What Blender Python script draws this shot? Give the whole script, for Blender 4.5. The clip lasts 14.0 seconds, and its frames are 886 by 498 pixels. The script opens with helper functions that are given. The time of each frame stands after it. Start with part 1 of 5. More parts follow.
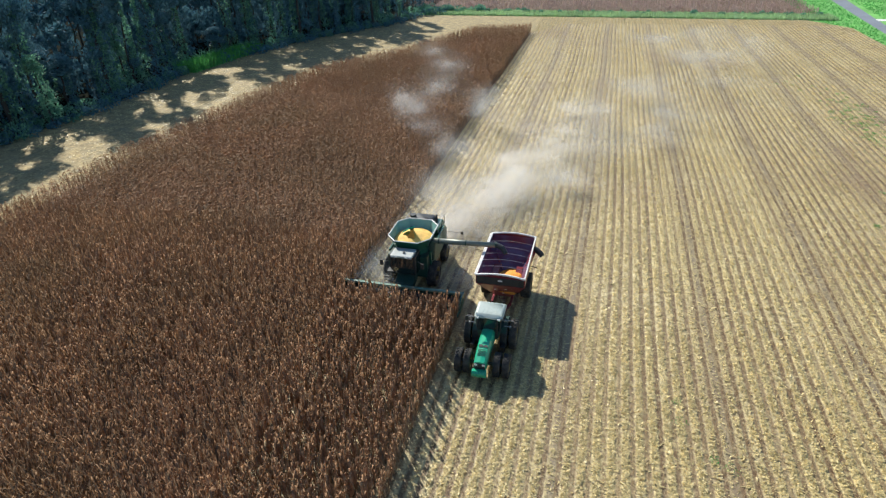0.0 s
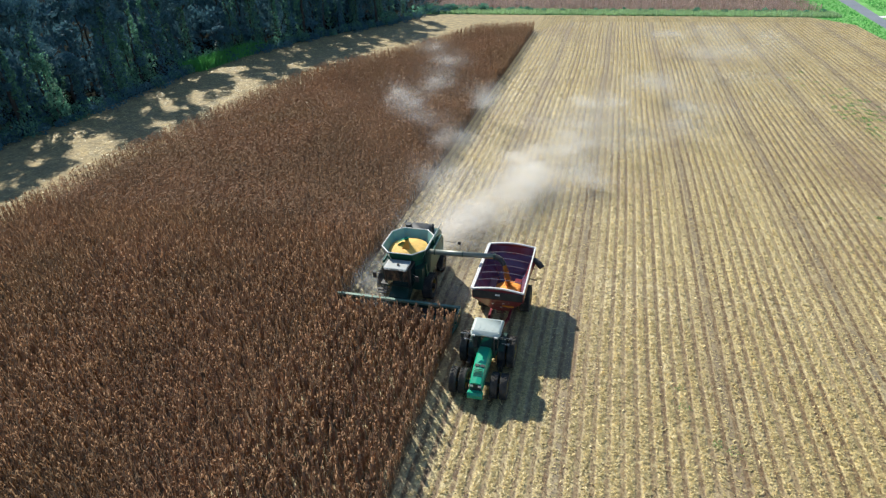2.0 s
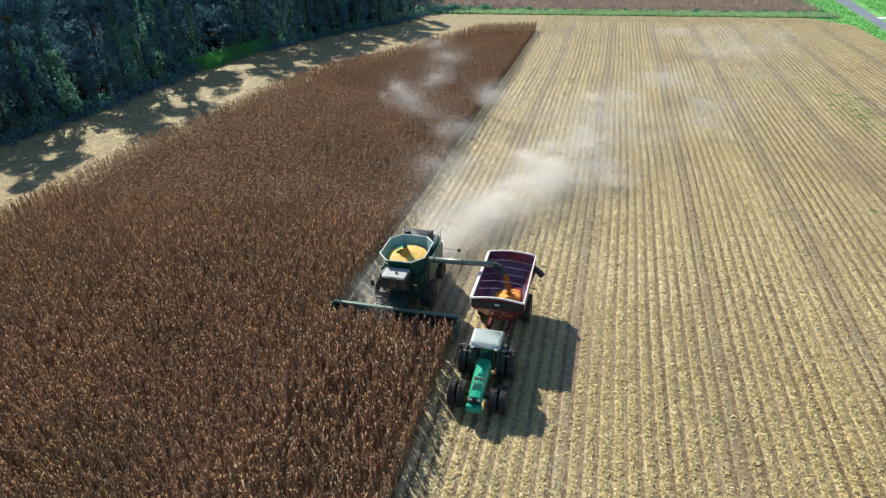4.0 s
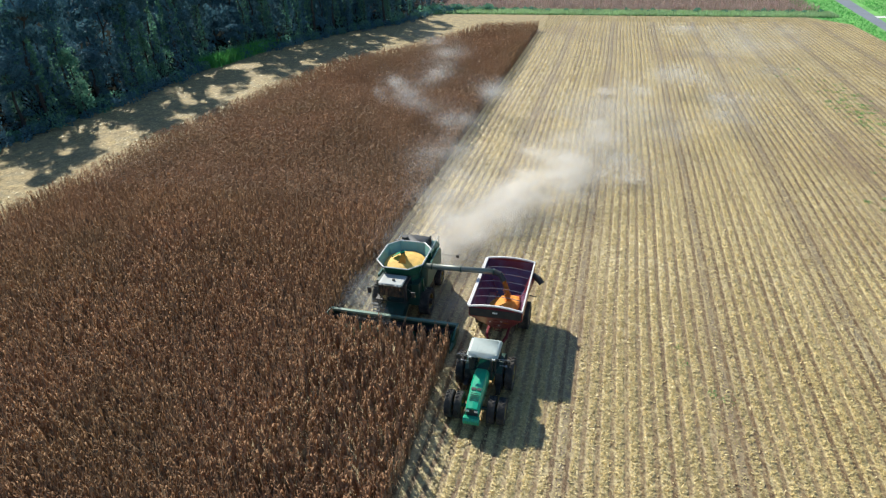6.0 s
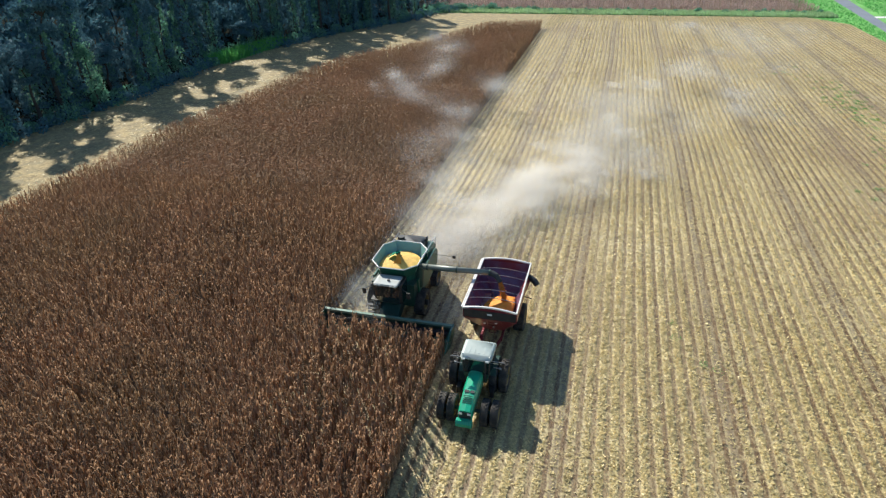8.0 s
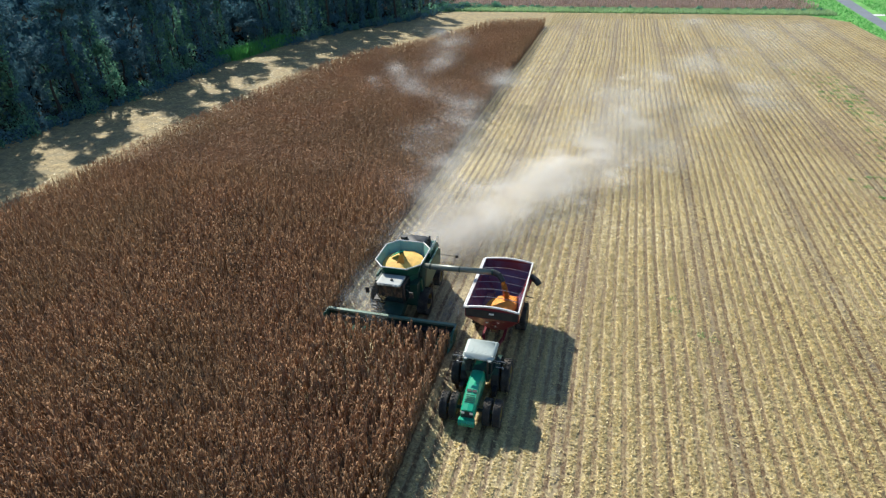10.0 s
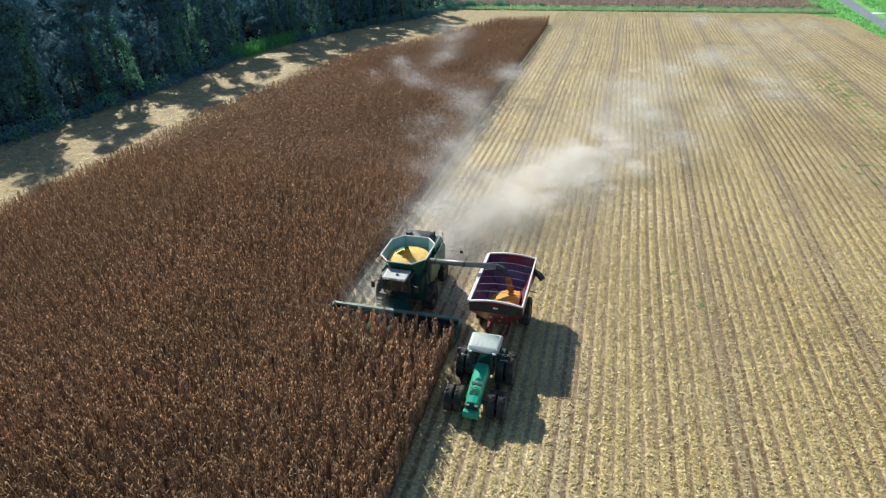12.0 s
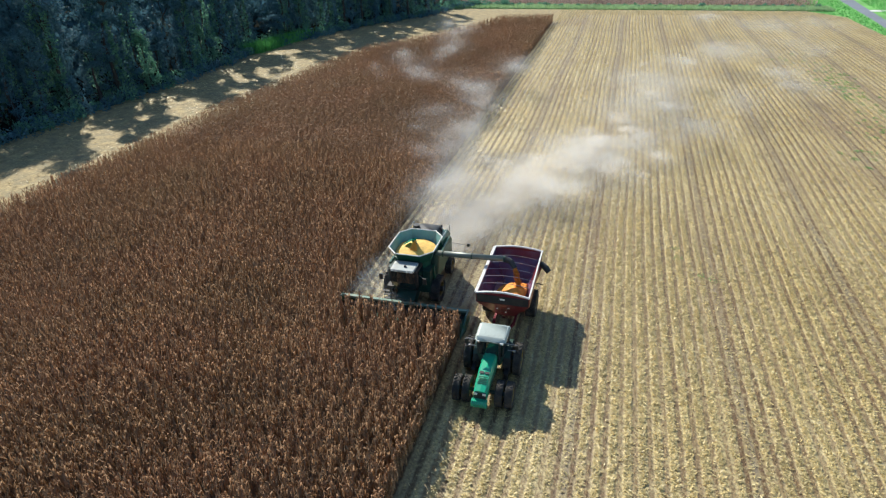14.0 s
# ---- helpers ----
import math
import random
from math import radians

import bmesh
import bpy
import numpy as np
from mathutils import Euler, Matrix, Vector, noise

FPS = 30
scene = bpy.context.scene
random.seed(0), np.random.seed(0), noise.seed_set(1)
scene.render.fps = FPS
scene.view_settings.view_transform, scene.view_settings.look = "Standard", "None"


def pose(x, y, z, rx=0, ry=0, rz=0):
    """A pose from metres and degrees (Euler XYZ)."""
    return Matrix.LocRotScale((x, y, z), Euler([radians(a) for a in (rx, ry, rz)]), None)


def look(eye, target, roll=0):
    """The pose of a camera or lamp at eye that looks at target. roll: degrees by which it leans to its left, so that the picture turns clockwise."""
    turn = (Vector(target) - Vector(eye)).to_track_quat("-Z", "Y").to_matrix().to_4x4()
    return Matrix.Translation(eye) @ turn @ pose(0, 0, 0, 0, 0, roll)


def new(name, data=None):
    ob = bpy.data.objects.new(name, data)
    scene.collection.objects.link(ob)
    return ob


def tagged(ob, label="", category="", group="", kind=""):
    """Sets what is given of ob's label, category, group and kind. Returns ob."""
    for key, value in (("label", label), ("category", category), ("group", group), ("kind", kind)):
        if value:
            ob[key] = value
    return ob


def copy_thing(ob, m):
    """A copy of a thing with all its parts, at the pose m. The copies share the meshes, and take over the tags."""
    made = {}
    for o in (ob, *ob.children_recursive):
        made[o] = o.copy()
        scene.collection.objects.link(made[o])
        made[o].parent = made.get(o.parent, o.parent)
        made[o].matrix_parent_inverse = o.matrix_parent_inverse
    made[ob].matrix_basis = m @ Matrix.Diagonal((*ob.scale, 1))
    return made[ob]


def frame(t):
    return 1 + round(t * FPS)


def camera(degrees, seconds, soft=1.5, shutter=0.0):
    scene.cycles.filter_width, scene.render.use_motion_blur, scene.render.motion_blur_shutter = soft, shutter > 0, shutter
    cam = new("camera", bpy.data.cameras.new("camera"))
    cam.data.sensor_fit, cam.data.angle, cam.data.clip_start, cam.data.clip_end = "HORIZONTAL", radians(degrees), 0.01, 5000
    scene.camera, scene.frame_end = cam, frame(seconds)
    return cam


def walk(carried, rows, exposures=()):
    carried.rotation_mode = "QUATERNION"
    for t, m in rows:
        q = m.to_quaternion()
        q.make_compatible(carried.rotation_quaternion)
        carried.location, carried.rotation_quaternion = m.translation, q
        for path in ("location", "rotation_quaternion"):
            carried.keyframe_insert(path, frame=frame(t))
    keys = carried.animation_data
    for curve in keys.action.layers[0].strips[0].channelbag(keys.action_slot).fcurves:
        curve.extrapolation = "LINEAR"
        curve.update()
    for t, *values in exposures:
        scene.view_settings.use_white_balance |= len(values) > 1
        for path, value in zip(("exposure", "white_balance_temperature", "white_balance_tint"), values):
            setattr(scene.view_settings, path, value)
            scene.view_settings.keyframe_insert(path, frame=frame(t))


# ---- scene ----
cam = camera(72.0, 14.0, soft=1.3)
PATH = [
    (0, (2.954, 2.658, 26.05), (2.496, 4.339, 25.068), -1.6),
    (0.5, (2.976, 2.54, 25.928), (2.513, 4.221, 24.948), -1.8),
    (1, (3.006, 2.349, 25.846), (2.541, 4.03, 24.866), -1.8),
    (1.5, (2.96, 2.171, 25.794), (2.493, 3.851, 24.814), -1.9),
    (2, (2.966, 1.795, 25.752), (2.498, 3.474, 24.772), -1.9),
    (2.5, (2.895, 1.364, 25.717), (2.428, 3.044, 24.736), -1.8),
    (3, (2.783, 0.84, 25.697), (2.318, 2.52, 24.717), -1.7),
    (5.5, (2.76, -1.859, 25.73), (2.289, -0.178, 24.756), -1.8),
    (6, (2.833, -2.436, 25.674), (2.361, -0.754, 24.7), -1.8),
    (6.5, (2.959, -3.021, 25.605), (2.485, -1.34, 24.632), -1.7),
    (7, (3.057, -3.633, 25.542), (2.58, -1.952, 24.568), -1.7),
    (7.5, (3.172, -4.329, 25.49), (2.693, -2.648, 24.518), -1.7),
    (8, (3.222, -5.081, 25.457), (2.743, -3.399, 24.486), -1.6),
    (10.5, (3.238, -9.062, 25.478), (2.752, -7.383, 24.508), -1.7),
    (11, (3.183, -9.903, 25.418), (2.698, -8.224, 24.446), -1.6),
    (11.5, (3.18, -10.85, 25.368), (2.693, -9.17, 24.398), -1.6),
    (12, (3.185, -11.827, 25.308), (2.695, -10.147, 24.34), -1.7),
    (12.5, (3.148, -12.727, 25.224), (2.655, -11.047, 24.257), -1.7),
    (13, (3.063, -13.649, 25.097), (2.569, -11.97, 24.131), -1.7),
    (13.5, (2.952, -14.587, 24.984), (2.458, -12.907, 24.019), -1.8),
    (14, (2.978, -15.533, 24.876), (2.482, -13.851, 23.913), -1.8),
]
walk(cam, [(t, look(eye, target, roll)) for t, eye, target, roll in PATH],
     exposures=[(0, 0.10, 6350, 7), (14, 0.10, 6350, 7)])

# ---- light ----
SUN_ELEV, SUN_FROM = radians(34.5), Vector((-0.69, 0.73, 0.0)).normalized()
world = bpy.data.worlds.new("sky")
scene.world = world
world.use_nodes = True
wn = world.node_tree
sky = wn.nodes.new("ShaderNodeTexSky")
sky.sky_type, sky.sun_disc = "NISHITA", False
sky.sun_elevation, sky.sun_rotation = SUN_ELEV, math.atan2(SUN_FROM.x, SUN_FROM.y)
sky.dust_density, sky.ozone_density, sky.air_density = 0.3, 4.0, 1.2
wn.links.new(sky.outputs[0], wn.nodes["Background"].inputs[0])
wn.nodes["Background"].inputs[1].default_value = 0.115
sun = new("sun", bpy.data.lights.new("sun", "SUN"))
sun.data.energy, sun.data.angle, sun.data.color = 6.2, radians(0.8), (1.0, 0.935, 0.82)
up = SUN_FROM * math.cos(SUN_ELEV) + Vector((0, 0, math.sin(SUN_ELEV)))
sun.matrix_world = look(up * 200, (0, 0, 0))

# ---- materials ----
def mat(name, base, rough=0.7, metal=0.0, vary=0.25, scale=6.0, bump=0.0, fine=60.0, through_light=0.0, island=0.0, each=0.0, dirt=None, dirt_amount=0.0, coat=0.0, sheen=0.5):
    """A surface with colour that varies at two scales, fine relief, dirt, and light passing through thin pieces."""
    m = bpy.data.materials.new(name)
    m.use_nodes = True
    n, l = m.node_tree.nodes, m.node_tree.links
    b = n["Principled BSDF"]
    b.inputs["Roughness"].default_value, b.inputs["Metallic"].default_value = rough, metal
    b.inputs["Coat Weight"].default_value = coat
    b.inputs["Specular IOR Level"].default_value = sheen
    co = n.new("ShaderNodeTexCoord")
    big = n.new("ShaderNodeTexNoise")
    big.inputs["Scale"].default_value, big.inputs["Detail"].default_value = scale, 4
    small = n.new("ShaderNodeTexNoise")
    small.inputs["Scale"].default_value, small.inputs["Detail"].default_value = fine, 2
    for t in (big, small):
        l.new(co.outputs["Object"], t.inputs["Vector"])
    add = n.new("ShaderNodeMath")
    add.operation = "ADD"
    l.new(big.outputs[0], add.inputs[0])
    l.new(small.outputs[0], add.inputs[1])
    value = add.outputs[0]
    for source, amount in (("ShaderNodeNewGeometry", island), ("ShaderNodeObjectInfo", each)):
        if amount:
            src = n.new(source)
            k = n.new("ShaderNodeMath")
            k.operation, k.inputs[1].default_value = "MULTIPLY_ADD", amount
            l.new(src.outputs["Random Per Island" if island and source == "ShaderNodeNewGeometry" else "Random"], k.inputs[0])
            l.new(value, k.inputs[2])
            value = k.outputs[0]
    rng = n.new("ShaderNodeMapRange")
    rng.inputs["From Min"].default_value, rng.inputs["From Max"].default_value = 0.6, 1.4 + island + each
    rng.inputs["To Min"].default_value, rng.inputs["To Max"].default_value = 1 - vary, 1 + vary
    l.new(value, rng.inputs["Value"])
    mul = n.new("ShaderNodeVectorMath")
    mul.operation = "SCALE"
    mul.inputs[0].default_value = base
    l.new(rng.outputs[0], mul.inputs["Scale"])
    colour = mul.outputs[0]
    if dirt:
        spots = n.new("ShaderNodeTexNoise")
        spots.inputs["Scale"].default_value, spots.inputs["Detail"].default_value = scale * 0.7, 6
        l.new(co.outputs["Object"], spots.inputs["Vector"])
        step = n.new("ShaderNodeMapRange")
        step.inputs["From Min"].default_value, step.inputs["From Max"].default_value = 0.42, 0.68
        step.inputs["To Max"].default_value = dirt_amount
        l.new(spots.outputs[0], step.inputs["Value"])
        mix = n.new("ShaderNodeMix")
        mix.data_type = "RGBA"
        l.new(step.outputs[0], mix.inputs["Factor"])
        l.new(colour, mix.inputs["A"])
        mix.inputs["B"].default_value = (*dirt, 1)
        colour = mix.outputs["Result"]
    l.new(colour, b.inputs["Base Color"])
    if bump:
        bm_ = n.new("ShaderNodeBump")
        bm_.inputs["Strength"].default_value, bm_.inputs["Distance"].default_value = bump, 0.03
        l.new(add.outputs[0], bm_.inputs["Height"])
        l.new(bm_.outputs[0], b.inputs["Normal"])
    if through_light:
        tr = n.new("ShaderNodeBsdfTranslucent")
        l.new(colour, tr.inputs["Color"])
        ms = n.new("ShaderNodeMixShader")
        ms.inputs[0].default_value = through_light
        l.new(b.outputs[0], ms.inputs[1])
        l.new(tr.outputs[0], ms.inputs[2])
        l.new(ms.outputs[0], n["Material Output"].inputs[0])
    return m


def field_material():
    """Soil and straw in rows 0.762 m apart, darker lanes where the wheels of each pass ran, weathered patches."""
    m = bpy.data.materials.new("stubble_ground")
    m.use_nodes = True
    n, l = m.node_tree.nodes, m.node_tree.links
    b = n["Principled BSDF"]
    b.inputs["Roughness"].default_value = 0.6

    def node(kind, op=None, a=None, c=None, d=None):
        k = n.new("ShaderNode" + kind)
        if op:
            k.operation = op
        for i, v in enumerate((a, c, d)):
            if v is None:
                continue
            if isinstance(v, (int, float)):
                k.inputs[i].default_value = v
            else:
                l.new(v, k.inputs[i])
        return k

    def tex(scale, detail=3, rough=0.5, vec=None):
        k = n.new("ShaderNodeTexNoise")
        k.inputs["Scale"].default_value, k.inputs["Detail"].default_value, k.inputs["Roughness"].default_value = scale, detail, rough
        l.new(vec or co.outputs["Object"], k.inputs["Vector"])
        return k.outputs[0]

    def ramp(v, lo, hi, a=0.0, c=1.0):
        k = n.new("ShaderNodeMapRange")
        for key, x in (("From Min", lo), ("From Max", hi), ("To Min", a), ("To Max", c)):
            k.inputs[key].default_value = x
        l.new(v, k.inputs["Value"])
        return k.outputs[0]

    def mixed(fac, a, c):
        k = n.new("ShaderNodeMix")
        k.data_type = "RGBA"
        if isinstance(fac, float):
            k.inputs["Factor"].default_value = fac
        else:
            l.new(fac, k.inputs["Factor"])
        for s, v in (("A", a), ("B", c)):
            if isinstance(v, tuple):
                k.inputs[s].default_value = (*v, 1)
            else:
                l.new(v, k.inputs[s])
        return k.outputs["Result"]

    co = n.new("ShaderNodeTexCoord")
    sep = n.new("ShaderNodeSeparateXYZ")
    l.new(co.outputs["Object"], sep.inputs[0])
    sway = node("Math", "SINE", node("Math", "MULTIPLY_ADD", sep.outputs[1], 0.11, 1.0).outputs[0]).outputs[0]
    wob = node("Math", "MULTIPLY_ADD", sway, -0.10, node("Math", "MULTIPLY_ADD", tex(1.3, 3), 0.2, sep.outputs[0]).outputs[0]).outputs[0]
    # distance from the nearest row of stalks, 0 at the row
    row = node("Math", "PINGPONG", node("Math", "ADD", wob, 5.65 + 0.762 * 300 - 0.10).outputs[0], 0.381).outputs[0]
    lane = node("Math", "PINGPONG", node("Math", "ADD", wob, 9.144 * 30 - 2.4 - 0.1).outputs[0], 4.572).outputs[0]
    straw = mixed(ramp(tex(5, 6, 0.8), 0.38, 0.6), (0.23, 0.155, 0.065), (0.88, 0.735, 0.37))
    straw = mixed(ramp(tex(0.13, 3), 0.45, 0.7), straw, mixed(0.4, straw, (0.62, 0.53, 0.34)))
    soil = mixed(ramp(tex(14, 4), 0.3, 0.7), (0.055, 0.029, 0.011), (0.19, 0.105, 0.042))
    furrow = node("Math", "MULTIPLY", ramp(row, 0.09, 0.23, 1.0, 0.0), ramp(tex(2.0, 4, 0.75), 0.34, 0.54, 0.4, 1.0)).outputs[0]
    mapping = n.new("ShaderNodeVectorMath")
    mapping.operation = "MULTIPLY"
    mapping.inputs[1].default_value = (1.0, 0.05, 1.0)
    l.new(co.outputs["Object"], mapping.inputs[0])
    # some rows lie open, others are buried in chaff
    strip = ramp(lane, 0.6, 2.0, 1.0, 0.0)
    bare = node("Math", "MAXIMUM", strip, ramp(tex(0.42, 2, 0.5, mapping.outputs[0]), 0.36, 0.6, 0.6, 1.0)).outputs[0]
    furrow = node("Math", "MULTIPLY", furrow, bare).outputs[0]
    wheel = node("Math", "MULTIPLY", strip, ramp(tex(0.16, 5, 0.7), 0.34, 0.62, 0.15, 0.55)).outputs[0]
    cover = node("Math", "MAXIMUM", furrow, wheel).outputs[0]
    colour = mixed(cover, straw, soil)
    # the wheels' own track in the middle of each lane, pressed flat and grey
    track = node("Math", "MULTIPLY", ramp(lane, 0.12, 0.22, 1.0, 0.0), ramp(tex(0.8, 4, 0.7), 0.35, 0.6, 0.2, 0.9)).outputs[0]
    colour = mixed(track, colour, (0.20, 0.155, 0.10))
    uneven = ramp(tex(0.9, 3, 0.6, mapping.outputs[0]), 0.42, 0.68, 0.0, 0.36)
    colour = mixed(uneven, colour, mixed(0.5, soil, (0.42, 0.31, 0.17)))
    patch = node("Math", "MULTIPLY", ramp(tex(0.045, 4), 0.52, 0.68), 0.5).outputs[0]
    colour = mixed(patch, colour, mixed(0.5, soil, (0.33, 0.22, 0.13)))
    weeds = node("Math", "MULTIPLY", ramp(tex(0.11, 5, 0.65), 0.66, 0.76), ramp(tex(3.0, 3), 0.45, 0.6)).outputs[0]
    colour = mixed(weeds, colour, (0.10, 0.20, 0.045))
    l.new(colour, b.inputs["Base Color"])
    bump = n.new("ShaderNodeBump")
    bump.inputs["Strength"].default_value, bump.inputs["Distance"].default_value = 0.45, 0.10
    height = node("Math", "MULTIPLY_ADD", cover, -0.7, tex(7, 5, 0.7)).outputs[0]
    l.new(height, bump.inputs["Height"])
    l.new(bump.outputs[0], b.inputs["Normal"])
    return m


CORN = mat("dry_corn_leaf", (0.395, 0.232, 0.13), 0.8, vary=0.48, scale=0.16, fine=3.0, through_light=0.25, island=0.7, dirt=(0.29, 0.20, 0.10), dirt_amount=0.4, sheen=0.25)
# Ripe crop far off; the haze before it is mixed into this colour.
HAZY_CROP = mat("haze_paled_crop", (0.56, 0.41, 0.37), 0.85, vary=0.3, scale=0.06, fine=0.8, through_light=0.3, island=0.3)
STALK = mat("dry_corn_stalk", (0.42, 0.29, 0.15), 0.8, vary=0.4, scale=2, island=0.6)
STUBBLE = field_material()
HEADLAND = mat("trampled_straw", (0.36, 0.27, 0.125), 0.9, vary=0.7, scale=0.9, bump=0.8, fine=3.0, dirt=(0.22, 0.19, 0.11), dirt_amount=0.7)
STRAW = mat("straw_litter", (0.62, 0.50, 0.235), 0.5, vary=0.6, scale=0.4, fine=5, through_light=0.2, island=1.2)
SOIL = mat("bare_soil", (0.15, 0.10, 0.06), 0.95, vary=0.4, scale=0.8, bump=0.5, fine=9)
GRASS = mat("grass", (0.16, 0.42, 0.09), 0.9, vary=0.45, scale=0.15, fine=4, bump=0.4)
BLADES = mat("grass_blades", (0.13, 0.43, 0.11), 0.8, vary=0.5, scale=0.2, fine=2, through_light=0.4, island=0.8)
LEAF = mat("tree_leaf", (0.095, 0.20, 0.25), 0.8, vary=0.4, scale=0.2, fine=1.5, through_light=0.22, island=1.0, sheen=0.1)
VINE = mat("vine_leaf", (0.14, 0.32, 0.22), 0.55, vary=0.5, scale=0.3, fine=2, through_light=0.5, island=1.0, sheen=0.4)
# Near black: shade under the canopy is put into the litter's colour.
MOULD = mat("shade_dark_leaf_mould", (0.022, 0.024, 0.02), 0.95, sheen=0.0, vary=0.4, scale=0.8, bump=0.4, fine=9)
DRYGRASS = mat("dry_grass_blades", (0.38, 0.54, 0.28), 0.85, vary=0.4, scale=0.1, fine=1, through_light=0.4, island=0.6)
BARK = mat("tree_bark", (0.055, 0.05, 0.045), 0.9, vary=0.4, scale=2, bump=0.8, fine=14)
ASPHALT = mat("asphalt", (0.20, 0.22, 0.26), 0.85, vary=0.18, scale=0.2, bump=0.2, fine=20)
CONCRETE = mat("pale_concrete", (0.75, 0.74, 0.70), 0.8, vary=0.15, scale=0.5)
DUSTY = (0.30, 0.24, 0.16)
GREEN = mat("green_paint", (0.008, 0.095, 0.055), 0.35, vary=0.15, scale=1.5, dirt=(0.10, 0.12, 0.09), dirt_amount=0.2, coat=0.3)
BRIGHT = mat("bright_green_paint", (0.02, 0.43, 0.24), 0.3, vary=0.12, scale=1.5, dirt=DUSTY, dirt_amount=0.15, coat=0.4)
DEEP = mat("dark_green_paint", (0.01, 0.05, 0.036), 0.5, vary=0.2, scale=1.5, dirt=(0.12, 0.12, 0.09), dirt_amount=0.3)
PALE = mat("faded_green_panel", (0.20, 0.40, 0.37), 0.45, vary=0.15, scale=2, dirt=DUSTY, dirt_amount=0.3)
BEAM = mat("dusty_beam_paint", (0.13, 0.25, 0.19), 0.55, vary=0.2, scale=2, dirt=(0.24, 0.27, 0.2), dirt_amount=0.5)
YELLOW = mat("yellow_paint", (0.24, 0.17, 0.035), 0.45, vary=0.15, scale=3, dirt=DUSTY, dirt_amount=0.4)
RUBBER = mat("tyre_rubber", (0.028, 0.027, 0.026), 0.85, vary=0.3, scale=3, dirt=(0.16, 0.13, 0.10), dirt_amount=0.45, bump=0.2)
BLACK = mat("black_metal", (0.022, 0.023, 0.026), 0.5, vary=0.25, scale=3, dirt=DUSTY, dirt_amount=0.1)
STEEL = mat("grey_steel", (0.38, 0.39, 0.40), 0.4, 0.6, vary=0.2, scale=3, dirt=DUSTY, dirt_amount=0.2)
TUBE = mat("auger_tube_grey_green", (0.16, 0.19, 0.17), 0.4, 0.2, vary=0.2, scale=2, dirt=DUSTY, dirt_amount=0.3)
RED = mat("dark_red_paint", (0.18, 0.012, 0.022), 0.4, vary=0.2, scale=1.5, dirt=DUSTY, dirt_amount=0.06, coat=0.2)
# Red lining; its bluish reflection is painted on as the dirt patches.
INNER = mat("worn_lining_blue_reflection", (0.17, 0.055, 0.11), 0.42, 0.3, vary=0.3, scale=1.2, dirt=(0.15, 0.15, 0.27), dirt_amount=0.85)
WHITE = mat("white_trim", (0.78, 0.76, 0.74), 0.5, vary=0.12, scale=3, dirt=DUSTY, dirt_amount=0.2)
ROOF = mat("cab_roof_white", (0.42, 0.48, 0.45), 0.45, vary=0.1, scale=2, dirt=(0.35, 0.36, 0.30), dirt_amount=0.4)
GREY_ROOF = mat("cab_roof_grey", (0.40, 0.43, 0.42), 0.5, vary=0.12, scale=2, dirt=DUSTY, dirt_amount=0.35)
GLASS = mat("tinted_cab_glass", (0.012, 0.022, 0.024), 0.08, vary=0.1, coat=0.6)
GRAIN = mat("corn_grain", (0.90, 0.55, 0.13), 0.7, vary=0.3, scale=3, bump=0.9, fine=45)
FRESH = mat("fresh_corn_grain", (0.80, 0.30, 0.035), 0.7, vary=0.35, scale=3, bump=0.9, fine=45, island=0.5)
LAMP = mat("lamp_glass", (0.8, 0.8, 0.75), 0.15, vary=0.05)
AMBER = mat("amber_lens", (0.8, 0.25, 0.02), 0.2, vary=0.05)
DUST = mat("field_dust", (0.94, 0.91, 0.86), 1.0, vary=0.05, scale=0.3, through_light=0.6)


def veil(m, opacity):
    """Lets most light straight through, as airborne dust does."""
    n, l = m.node_tree.nodes, m.node_tree.links
    out = n["Material Output"]
    solid = out.inputs[0].links[0].from_socket
    clear, mix = n.new("ShaderNodeBsdfTransparent"), n.new("ShaderNodeMixShader")
    mix.inputs[0].default_value = opacity
    l.new(clear.outputs[0], mix.inputs[1])
    l.new(solid, mix.inputs[2])
    l.new(mix.outputs[0], out.inputs[0])


HAZE = mat("thin_grey_dust", (0.72, 0.71, 0.69), 1.0, vary=0.05, scale=0.3, through_light=0.6)
# Darker copy of the dust: the combine's shade is put into its colour.
SHADE_DUST = mat("shade_coloured_dust", (0.60, 0.62, 0.63), 1.0, vary=0.05, scale=0.3, through_light=0.4)
veil(DUST, 0.10)
veil(HAZE, 0.048)
veil(SHADE_DUST, 0.05)
scene.cycles.transparent_max_bounces = 128

# ---- helpers of this scene ----
def mesh_from(name, verts, faces_flat, loop_starts, loop_totals, material, smooth=False):
    me = bpy.data.meshes.new(name)
    me.vertices.add(len(verts))
    me.vertices.foreach_set("co", np.asarray(verts, np.float32).ravel())
    me.loops.add(len(faces_flat))
    me.loops.foreach_set("vertex_index", np.asarray(faces_flat, np.int32))
    me.polygons.add(len(loop_starts))
    me.polygons.foreach_set("loop_start", np.asarray(loop_starts, np.int32))
    me.polygons.foreach_set("loop_total", np.asarray(loop_totals, np.int32))
    me.update(calc_edges=True)
    me.materials.append(material)
    return me


